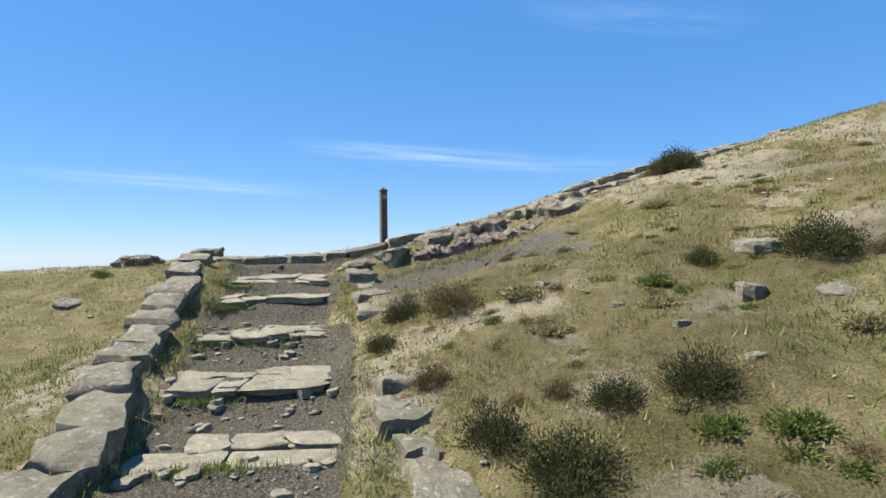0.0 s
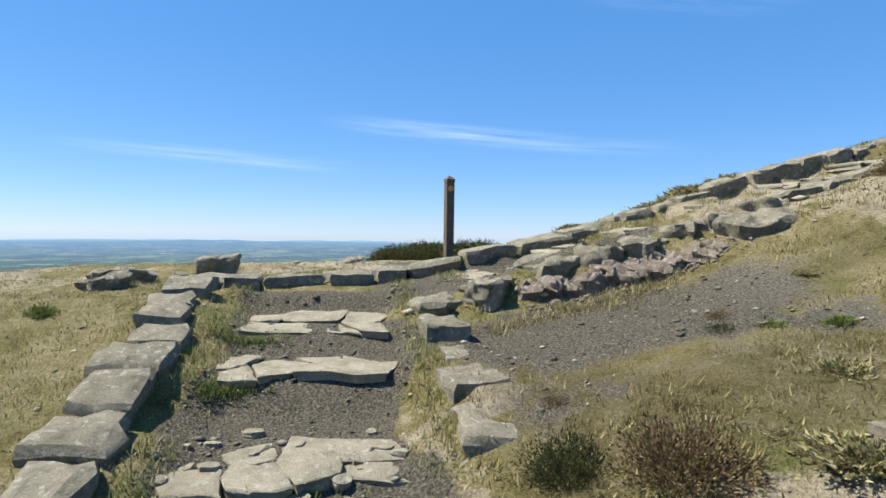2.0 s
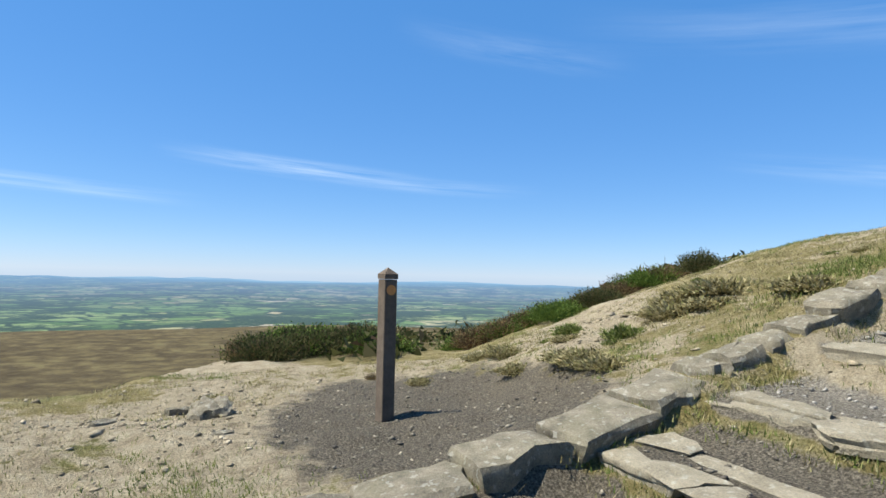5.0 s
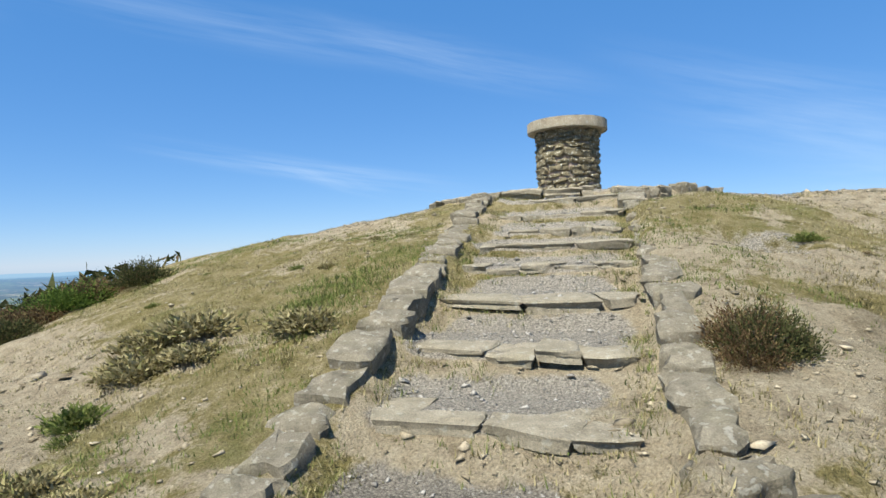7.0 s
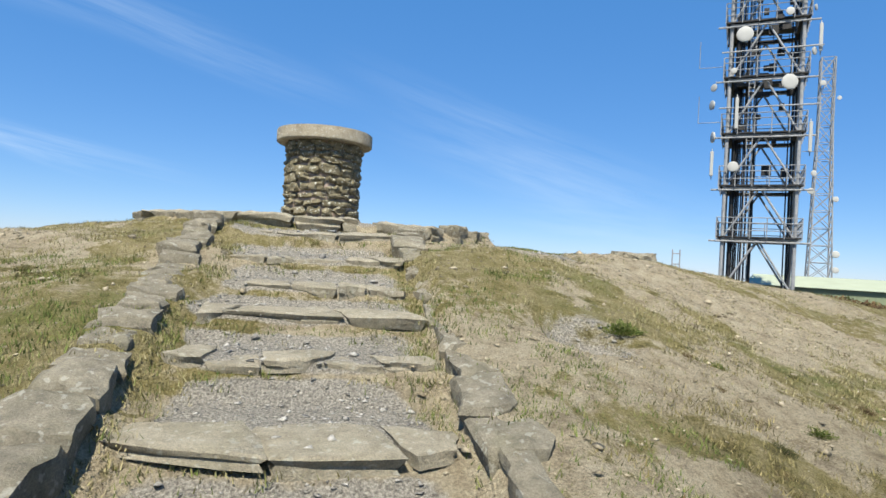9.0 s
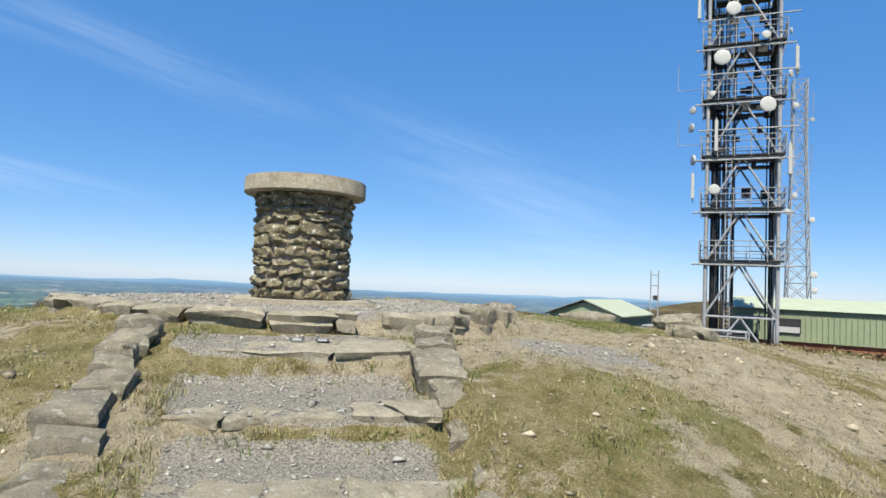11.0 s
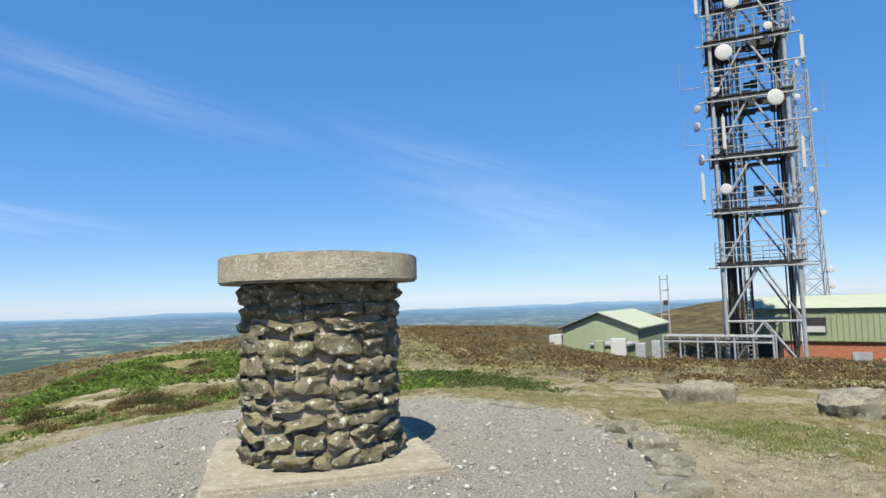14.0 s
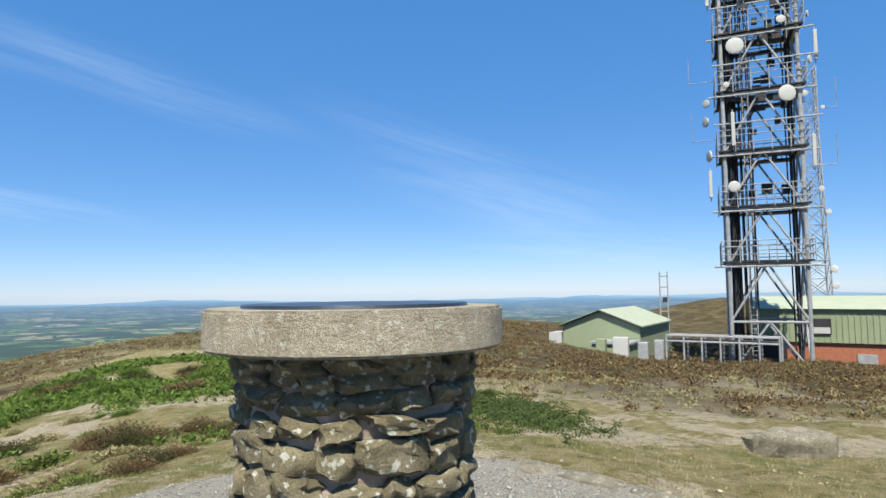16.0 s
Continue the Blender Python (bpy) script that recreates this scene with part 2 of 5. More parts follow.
# ---- shape of the ground ----
TOPO = (-1.075, 11.30)
PLAT, PLAT_Z = (-1.08, 11.42), 2.47
RING_X, RING_Y = 2.2, 2.42
LOW_FRONTS = [3.72, 2.82, 1.89, 1.03, 0.42]
UP_FRONTS = [1.2, 1.93, 2.55, 3.37, 4.1, 4.87, 5.6, 6.2, 6.75, 7.4, 8.22]


def smooth(a, b, v):
    t = np.clip((v - a) / (b - a), 0, 1)
    return t * t * (3 - 2 * t)


def lattice(x, y, scale, seed):
    """Smooth value noise, about -1 to 1."""
    u, v = np.asarray(x, float) / scale + seed * 17.3, np.asarray(y, float) / scale - seed * 9.1
    i, j = np.floor(u), np.floor(v)
    fu, fv = u - i, v - j
    fu, fv = fu * fu * (3 - 2 * fu), fv * fv * (3 - 2 * fv)

    def h(a, c):
        s = np.sin(a * 127.1 + c * 311.7 + seed * 74.7) * 43758.5453
        return 2 * (s - np.floor(s)) - 1

    top = h(i, j) * (1 - fu) + h(i + 1, j) * fu
    bottom = h(i, j + 1) * (1 - fu) + h(i + 1, j + 1) * fu
    return top * (1 - fv) + bottom * fv


def low_line(x):
    return 0.217 - 0.226 * x + 0.046 * np.maximum(x - 1.9, 0.0)


def up_line(y):
    return 0.74 + 0.277 * (y - 2.5)


def softmin(a, b, k):
    h = np.clip(0.5 + 0.5 * (b - a) / k, 0, 1)
    return b * (1 - h) + a * h - k * h * (1 - h)


def softmax(a, b, k):
    return -softmin(-a, -b, k)


def plat_r(x, y):
    """Distance from the middle of the slightly oval platform, scaled so that its edging lies at 2.37."""
    return 2.37 * np.hypot((x - PLAT[0]) / RING_X, (y - PLAT[1]) / RING_Y)


def low_zone(x, y):
    """1 inside the lower flight of steps."""
    return smooth(-0.66, -0.48, y) * (1 - smooth(0.6, 0.9, y)) * smooth(-1.12, -0.9, x)


def up_zone(x, y):
    """1 inside the upper flight."""
    left, right = -1.40 - 0.06 * np.maximum(y - 3.5, 0) + 0.24 * (1 - smooth(1.3, 2.7, y)), 0.02 - 0.025 * (y - 4) - 0.18 * (1 - smooth(2.6, 3.2, y))
    return smooth(left - 0.08, left + 0.12, x) * (1 - smooth(right - 0.05, right + 0.12, x)) * smooth(0.85, 1.15, y) * (1 - smooth(8.86, 8.96, y))


def saw(v, fronts, line, run):
    """Stepped height along one flight: treads that rise gently and jump at every front."""
    out = line(v)
    for n, f in enumerate(fronts):
        nxt = fronts[n + 1] if n + 1 < len(fronts) else f + 0.8 * run
        lo, hi = min(f, nxt), max(f, nxt)
        inside = (v >= lo) & (v < hi)
        d, run_len = np.abs(v - f), abs(nxt - f)
        jump = 0.0 if n + 1 == len(fronts) and run > 0 else abs(line(nxt) - line(f)) - 0.07 * run_len - (0.055 if run > 0 else 0.03)
        out = np.where(inside, line(f) - (0.02 if run > 0 else 0.028) + 0.07 * d + jump * smooth(run_len - 0.20, run_len - 0.03, d), out)
    return out


def height(x, y):
    x, y = np.asarray(x, float), np.asarray(y, float)
    # slope to the east of the upper flight, and the lower flight's own slope
    east = 0.063 - 0.22 * np.clip(x, 0.15, 14) + 0.30 * np.clip(y, -0.2, 14)
    south = low_line(np.clip(x, 0.0, 14)) + 0.03 + 0.10 * np.clip(y + 0.8, -1.2, 0) + 0.03 * np.clip(y + 2, -8, 0)
    ground = south * (1 - smooth(0.2, 1.3, y)) + east * smooth(0.2, 1.3, y)
    # west flank and the small plateau round the waymark post
    w = np.clip(-1.62 - x, 0, 12)
    flank = np.where(y > 0, up_line(np.minimum(y, 9)), up_line(0)) + 0.02 + 0.05 * smooth(3, 5, y) - 0.09 * w - 0.014 * w * w
    rim = -5.0 - 3.6 * smooth(-1.0, 1.5, y)
    plateau = 0.29 + 0.05 * np.clip(y, -4, 3) - 0.035 * np.clip(-2.5 - x, 0, 6) - 0.30 * np.clip(rim - x, 0, 4) ** 1.3
    west = softmax(flank, plateau, 0.08)
    west = np.where(y < 0.5, plateau * (1 - smooth(0.0, 0.5, y)) + west * smooth(0.0, 0.5, y), west)
    ground = ground * (1 - smooth(1.15, 1.6, -x)) + west * smooth(1.15, 1.6, -x)
    # summit: flat, falling away slowly to the north and faster to the north-east
    dx, dy = x - PLAT[0], y - PLAT[1]
    r = np.hypot(dx, dy)
    ang = np.degrees(np.arctan2(dx, dy))
    fall = 0.05 + 0.045 * smooth(8, 34, ang) * (1 - smooth(95, 130, ang)) + 0.07 * smooth(18, 45, -ang)
    cap = PLAT_Z - 0.05 - (0.10 + 0.16 * smooth(10, 60, -ang)) * smooth(2.4, 4.5, r) - fall * np.clip(r - 2.9, 0, 64) + 0.02 * np.clip(fall * 64 - 3.2, 0, 99)
    cap = cap - 0.13 * smooth(2.34, 2.5, r) * (1 - smooth(3.0, 4.2, r)) * smooth(50, 75, np.abs(ang))
    ground = softmin(ground, cap, 0.25)
    # hummocks
    near = 1 - smooth(60, 200, r)
    calm = np.clip(low_zone(x, y) + up_zone(x, y), 0, 1)
    calm = np.maximum(calm, 1 - smooth(2.5, 3.0, r))
    kerbs = np.exp(-((x + 1.4 + 0.06 * np.maximum(y - 3.5, 0)) / 0.4) ** 2) * smooth(-1.3, -0.9, y) + np.exp(-((y + 0.7) / 0.3) ** 2) * smooth(-1.2, -0.9, x) + np.exp(-((x - 0.12) / 0.3) ** 2) * smooth(3.0, 3.4, y)
    calm = np.maximum(calm, 0.85 * np.clip(kerbs, 0, 1) * (1 - smooth(9, 10, y)))
    ground = ground - 0.06 * np.exp(-((x - 0.14) / 0.25) ** 2) * smooth(3.0, 3.4, y) * (1 - smooth(8.4, 9, y))
    ground = ground + near * (1 - calm) * (0.05 * lattice(x, y, 0.9, 1) + 0.03 * np.abs(lattice(x, y, 0.45, 12)) + 0.022 * lattice(x, y, 0.33, 2) + 0.014 * lattice(x, y, 0.14, 3))
    ground = ground + smooth(8, 25, r) * near * (0.35 * lattice(x, y, 9, 4) + 0.16 * lattice(x, y, 3, 5))
    # eroded gully beside the lower end of the upper flight
    ground = ground - 0.08 * np.exp(-(((x - 0.75) / 0.35) ** 2 + ((y - 2.0) / 0.9) ** 2))
    ground = ground - 0.22 * np.exp(-(((x + 3.2) / 0.9) ** 2 + ((y - 2.3) / 0.5) ** 2))
    ground = ground - 0.10 * smooth(0.10, 0.38, x) * (1 - smooth(1.2, 2.4, x)) * smooth(0.85, 1.25, y) * (1 - smooth(2.8, 3.5, y))
    # worn hollow with a turf lip on the eastern side
    ground = ground - 0.2 * np.exp(-(((x - 0.9) / 0.30) ** 2 + ((y - 6.25) / 0.25) ** 2) ** 2)
    # flights, landing, platform
    z = low_zone(x, y)
    ground = ground * (1 - z) + z * (saw(x, LOW_FRONTS, low_line, -1) + 0.01 * lattice(x, y, 0.2, 6) + 0.08 * (1 - smooth(-0.50, -0.26, y)) + 0.10 * smooth(0.5, 0.72, y))
    c = smooth(-1.14, -0.98, x) * (1 - smooth(-0.45, -0.3, x)) * smooth(-0.85, -0.68, y) * (1 - smooth(0.95, 1.15, y))
    ground = ground * (1 - c) + c * (0.215 + 0.10 * smooth(0.3, 1.1, y) + 0.01 * lattice(x, y, 0.2, 6))
    z = up_zone(x, y)
    ground = ground * (1 - z) + z * (saw(y, UP_FRONTS, up_line, 1) + 0.008 * lattice(x, y, 0.2, 7) + 0.06 * (1 - smooth(-1.38, -1.18, x + 0.06 * np.maximum(y - 3.5, 0))))
    p = 1 - smooth(2.28, 2.42, plat_r(x, y))
    ground = ground * (1 - p) + p * (PLAT_Z + 0.012 * lattice(x, y, 0.25, 8))
    # steep sides of the hill, moor below to the west, valley far off
    far = np.hypot(x, y - 6)
    moor = -9.0 + 0.8 * lattice(x, y, 30, 9)
    over = np.clip(rim - 0.8 - x, 0, 60)
    ground = ground - np.minimum(over, 22) * 0.40 * (1 - smooth(9, 24, y)) - over * 0.10 * smooth(9, 24, y)
    ground = softmax(ground, moor, 2.0)
    mound = 8.6 * np.exp(-(((x - 86) / 26) ** 2 + ((y - 140) / 26) ** 2)) + 7.4 * np.exp(-(((x - 128) / 34) ** 2 + ((y - 125) / 22) ** 2))
    ground = ground + mound
    edge = smooth(105, 420, far)
    valley = -60 + 14 * lattice(x, y, 900, 10) * smooth(500, 1500, far) + (13 * np.abs(lattice(x, y, 420, 11)) + 9 * lattice(x, y, 160, 13)) * smooth(2200, 4600, far) - 4 * smooth(2500, 4800, far)
    return ground * (1 - edge) + valley * edge


def hz(x, y):
    return float(height(x, y))


def cover(x, y):
    """Gravel, heather, bare earth, and how pale the gravel is."""
    dx, dy = x - PLAT[0], y - PLAT[1]
    r = np.hypot(dx, dy)
    wob = 0.15 * lattice(x, y, 0.7, 20)
    lowg = smooth(-0.48, -0.28, y + wob) * (1 - smooth(0.52, 0.72, y + wob)) * smooth(-1.05, -0.8, x) * (1 - smooth(5, 9, x))
    upg = smooth(-1.38, -1.15, x + wob + 0.06 * np.maximum(y - 3.5, 0)) * (1 - smooth(-0.35, 0.0, x + wob - 0.3 * (1 - smooth(2.6, 3.4, y)))) * smooth(0.3, 0.7, y) * (1 - smooth(8.6, 9, y))
    plat = 1 - smooth(2.32, 2.46, plat_r(x, y) + 0.5 * wob)
    hollow = np.exp(-(((x + 3.0) / 2.0) ** 2 + ((y - 1.75 + 0.1 * (x + 3.0)) / 1.2) ** 2) ** 1.5)
    gully = np.exp(-(((x - 1.02 - 0.25 * (y - 1.5)) / 0.62) ** 2 + ((y - 1.7) / 1.1) ** 2) ** 1.5) * 0.95
    eastg = 0.62 * np.exp(-(((x - 1.0) / 0.5) ** 2 + ((y - 6.3) / 0.55) ** 2))
    frac = np.zeros_like(x + y)
    for f, nxt in zip(UP_FRONTS, UP_FRONTS[1:] + [8.9]):
        frac = np.where((y >= f) & (y < nxt), (y - f) / (nxt - f), frac)
    upg = upg * (1 - 0.75 * smooth(0.72, 0.95, frac + 0.3 * wob / 0.15 * 0.3))
    gravel = np.clip(np.maximum.reduce([lowg, 1.0 * upg, plat, hollow, gully, eastg]), 0, 1)
    stony = (0.40 + 0.3 * lattice(x, y, 0.5, 40)) * np.exp(-(((x - 1.2) / 1.3) ** 2 + ((y - 9.2) / 1.2) ** 2) ** 2)
    track = (0.52 + 0.3 * lattice(x, y, 0.4, 41)) * smooth(0.5, 0.9, x) * (1 - smooth(1.6, 2.6, x)) * smooth(0.7, 1.0, y) * (1 - smooth(2.4, 3.2, y))
    gravel = np.clip(np.maximum.reduce([gravel, stony, track]), 0, 1)
    tone = np.clip(np.maximum.reduce([plat, 1.2 * stony, 0.85 * smooth(2, 4, y) * smooth(-1.9, -1.6, x), eastg]), 0, 1)
    ang = np.degrees(np.arctan2(dx, dy))
    heather = smooth(7.5, 13, r - 18 * smooth(-12, 18, -ang) + 2.5 * lattice(x, y, 3, 21)) * smooth(8, 13, y + 0.5 * np.abs(x))
    heather = heather * (0.45 + 0.55 * smooth(-0.5, 0.1, lattice(x, y, 6, 27)))
    heather = np.maximum(heather, smooth(6.5, 9, -x + 1.5 * lattice(x, y, 2, 22)) * (1 - smooth(9, 12, y)))
    heather = np.maximum(heather, smooth(8, 12, x + 1.5 * lattice(x, y, 2, 23)) * smooth(4, 8, y))
    heather = np.maximum(heather, smooth(90, 110, r))
    heather = np.maximum(heather, 0.48 * smooth(0.8, 1.4, x) * smooth(0.7, 1.2, y) * (1 - smooth(4.5, 6.5, y)) * smooth(-0.7, 0.2, lattice(x, y, 0.6, 28)))
    bare = 0.25 + 0.55 * lattice(x, y, 1.6, 24) + 0.25 * lattice(x, y, 0.5, 25)
    bare = bare + (0.38 + 0.5 * lattice(x, y, 0.45, 35)) * smooth(0.2, 1.2, x) * smooth(3.2, 5, y) * (1 - 0.75 * smooth(8.3, 9.5, y)) + 0.55 * np.exp(-((y - 3.5 - 0.75 * (-3.4 - x)) / 0.6) ** 2) * smooth(2.4, 3.2, -x) * (1 - smooth(6, 8, -x)) + 0.22 * smooth(1.5, 2.2, -x) * (1 - smooth(0.2, 1.0, y))
    bare = bare + (-0.16 + 0.6 * lattice(x, y, 0.4, 44)) * smooth(0.9, 1.4, x) * (1 - smooth(4, 6, y)) * smooth(0.6, 1.0, y)
    bare = bare + 0.1 * smooth(6.5, 8, y) * (1 - smooth(11, 13, y))
    bare = bare - 0.35 * (1 - smooth(-1.3, -0.9, y)) * smooth(-1, 1, x)
    return gravel, np.clip(heather, 0, 1), np.clip(bare, 0, 1), tone


def graded(dense_a, dense_b, fine, reach, grow):
    out = list(np.arange(dense_a, dense_b + fine / 2, fine))
    step_size, v = fine, dense_b
    while v < reach:
        step_size *= grow
        v += step_size
        out.append(v)
    step_size, v = fine, dense_a
    while v > -reach:
        step_size *= grow
        v -= step_size
        out.insert(0, v)
    return np.array(out)


def build_ground():
    xs = graded(-5.0, 5.2, 0.06, 4600, 1.085)
    ys = graded(-2.4, 15.0, 0.06, 4600, 1.085)
    gx, gy = np.meshgrid(xs, ys, indexing="ij")
    gz = height(gx, gy)
    nx, ny = len(xs), len(ys)
    me = bpy.data.meshes.new("ground")
    idx = np.arange(nx * ny).reshape(nx, ny)
    quads = np.stack([idx[:-1, :-1], idx[1:, :-1], idx[1:, 1:], idx[:-1, 1:]], -1).reshape(-1, 4)
    me.from_pydata(np.stack([gx, gy, gz], -1).reshape(-1, 3).tolist(), [], quads.tolist())
    me.polygons.foreach_set("use_smooth", np.ones(len(quads), bool))
    cx, cy = gx.ravel(), gy.ravel()
    att = me.color_attributes.new("cover", "FLOAT_COLOR", "POINT")
    att.data.foreach_set("color", np.stack(cover(cx, cy), -1).astype(np.float32).ravel())
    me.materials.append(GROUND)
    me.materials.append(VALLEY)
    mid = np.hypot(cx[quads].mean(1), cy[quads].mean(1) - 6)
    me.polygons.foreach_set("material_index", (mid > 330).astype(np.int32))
    tagged(new("ground", me), "dry hilltop ground falling to a wide valley", "ground", kind="structure")


build_ground()


# ---- builders ----
def mesh_object(name, bm, material, parent=None, label=""):
    me = bpy.data.meshes.new(name)
    bm.to_mesh(me)
    bm.free()
    me.materials.append(material)
    ob = new(name, me)
    if parent:
        ob.parent = parent
    return tagged(ob, label)


def part(name, bm, material, parent, label=""):
    return mesh_object(name, bm, material, parent, label)


def stone_mesh(name, seed, material, rough=0.10, power=6.0, sides=9, under=0.12):
    """A unit stone, angular in plan, with a flattish broken top, bedding ledges and undercut sides: x, y in -0.5..0.5, z in -1..0."""
    rnd = random.Random(seed)
    bm = bmesh.new()
    plan = []
    for n in range(sides):
        a = 2 * math.pi * (n + rnd.uniform(-0.28, 0.28)) / sides
        c, s = math.cos(a), math.sin(a)
        k = 0.5 / (abs(c) ** power + abs(s) ** power) ** (1 / power) * rnd.uniform(0.9 - rough, 1.03)
        plan.append(Vector((c * k, s * k, 0)))
    tip = Vector((rnd.uniform(-1, 1), rnd.uniform(-1, 1), 0)) * rough
    rings = []
    levels = [(0.55, 0.0), (0.93, -0.03), (1.0, -0.13), (rnd.uniform(0.94, 1.02), -0.42), (rnd.uniform(0.9, 1.0), -0.55), (1 - under * rnd.uniform(0.5, 1.6), -1.0)]
    for scale, z in levels:
        ring = []
        for p in plan:
            q = p * scale * (1 + rnd.uniform(-0.4, 0.4) * rough)
            tilt = q.dot(tip) * 2 if z > -0.3 else 0
            ring.append(bm.verts.new((q.x, q.y, z + tilt + rnd.uniform(-0.5, 0.5) * rough * (1 if z > -0.9 else 0))))
        rings.append(ring)
    for r0, r1 in zip(rings, rings[1:]):
        for n in range(sides):
            bm.faces.new((r0[n], r1[n], r1[(n + 1) % sides], r0[(n + 1) % sides]))
    mid = bm.verts.new((0, 0, rnd.uniform(-0.5, 0.5) * rough))
    for n in range(sides):
        bm.faces.new((mid, rings[0][n], rings[0][(n + 1) % sides]))
    bm.faces.new(rings[-1])
    bmesh.ops.recalc_face_normals(bm, faces=bm.faces[:])
    me = bpy.data.meshes.new(name)
    bm.to_mesh(me)
    bm.free()
    me.materials.append(material)
    return me


def lump_mesh(name, seed, material, rough=0.16, power=3.4, cuts=3):
    """A worn unit lump with uneven faces: x, y in -0.5..0.5, z in -1..0."""
    rnd = random.Random(seed)
    bm = bmesh.new()
    bmesh.ops.create_cube(bm, size=1.0)
    bmesh.ops.subdivide_edges(bm, edges=bm.edges[:], cuts=cuts, use_grid_fill=True)
    off = Vector((rnd.random() * 50, rnd.random() * 50, rnd.random() * 50))
    skew = [rnd.uniform(-0.22, 0.22) for _ in range(4)]
    for v in bm.verts:
        p = v.co * 2
        q = p / (abs(p.x) ** power + abs(p.y) ** power + abs(p.z) ** power) ** (1 / power) / 2
        q.z *= 1 + skew[0 if q.x < 0 else 1] * abs(q.x) * 2
        q.x *= 1 + skew[2 if q.z < 0 else 3] * abs(q.z) * 2
        nz = noise.noise_vector(q * 2.0 + off) * rough * 1.5 + noise.noise_vector(q * 6.0 + off) * rough * 0.6
        v.co = q + nz
        v.co.z -= 0.5
    for f in bm.faces:
        f.smooth = True
    me = bpy.data.meshes.new(name)
    bm.to_mesh(me)
    bm.free()
    me.set_sharp_from_angle(angle=radians(38))
    me.materials.append(material)
    return me


def put(name, me, parent, x, y, z, sx, sy, sz, yaw=0.0, tilt=0.0, lean=0.0):
    ob = new(name, me)
    if parent:
        ob.parent = parent
    ob.matrix_basis = pose(x, y, z, tilt, lean, yaw) @ Matrix.Diagonal((sx, sy, sz, 1))
    return ob


def shaped_stone(name, plan, top_z, depth, material, parent, rnd, rough=0.012, slope=(0.0, 0.0), under=0.06):
    """A flat-topped rough stone of the given plan (metres, in the parent's frame), with a chipped edge and uneven sides."""
    bm = bmesh.new()
    c = Vector((sum(p[0] for p in plan) / len(plan), sum(p[1] for p in plan) / len(plan), 0))
    pts = []
    seed = Vector((rnd.random() * 90, rnd.random() * 90, rnd.random() * 90))
    for n, p in enumerate(plan):
        q = plan[(n + 1) % len(plan)]
        a, d = Vector((p[0], p[1], 0)), Vector((q[0] - p[0], q[1] - p[1], 0))
        out = Vector((d.y, -d.x, 0)).normalized()
        pts.append(a + (c - a) * rnd.uniform(0.0, 0.06))
        for f in (0.33, 0.67) if d.length > 0.16 else (0.5,):
            pts.append(a + d * (f + rnd.uniform(-0.1, 0.1)) + out * rnd.uniform(-1.0, 0.8) * rough * 1.5)
    k = len(pts)
    rings = []
    mid_in, foot = rnd.uniform(0.965, 1.0) - 0.4 * under, 1 - under * rnd.uniform(0.4, 1.6)
    for scale, z, j in ((0.60, 0.0, 0.8), (0.93, -0.04 * depth, 0.6), (1.0, -0.14 * depth, 0.7), (mid_in, -0.45 * depth, 1.0), (mid_in * 0.97, -0.6 * depth, 1.0), (foot, -depth, 0.5)):
        ring = []
        for p in pts:
            q = c + (p - c) * scale
            tilt = (q.x - c.x) * slope[0] + (q.y - c.y) * slope[1]
            q = q + noise.noise_vector(Vector((q.x, q.y, z)) * 7.0 + seed) * rough * 2.2
            z_here = z + noise.noise(Vector((q.x, q.y, 0)) * 6.0 + seed) * rough * 1.3
            ring.append(bm.verts.new((q.x + rnd.uniform(-1, 1) * rough * j, q.y + rnd.uniform(-1, 1) * rough * j, top_z + z_here + tilt + rnd.uniform(-1, 1) * rough * j * 0.7)))
        rings.append(ring)
    for r0, r1 in zip(rings, rings[1:]):
        for n in range(k):
            bm.faces.new((r0[n], r1[n], r1[(n + 1) % k], r0[(n + 1) % k]))
    mid = bm.verts.new((c.x, c.y, top_z + rnd.uniform(-1, 1) * rough * 0.6))
    for n in range(k):
        bm.faces.new((mid, rings[0][n], rings[0][(n + 1) % k]))
    bmesh.ops.recalc_face_normals(bm, faces=bm.faces[:])
    for f in bm.faces:
        f.smooth = True
    me = bpy.data.meshes.new(name)
    bm.to_mesh(me)
    bm.free()
    me.set_sharp_from_angle(angle=radians(32))
    me.materials.append(material)
    ob = new(name, me)
    ob.parent = parent
    return ob


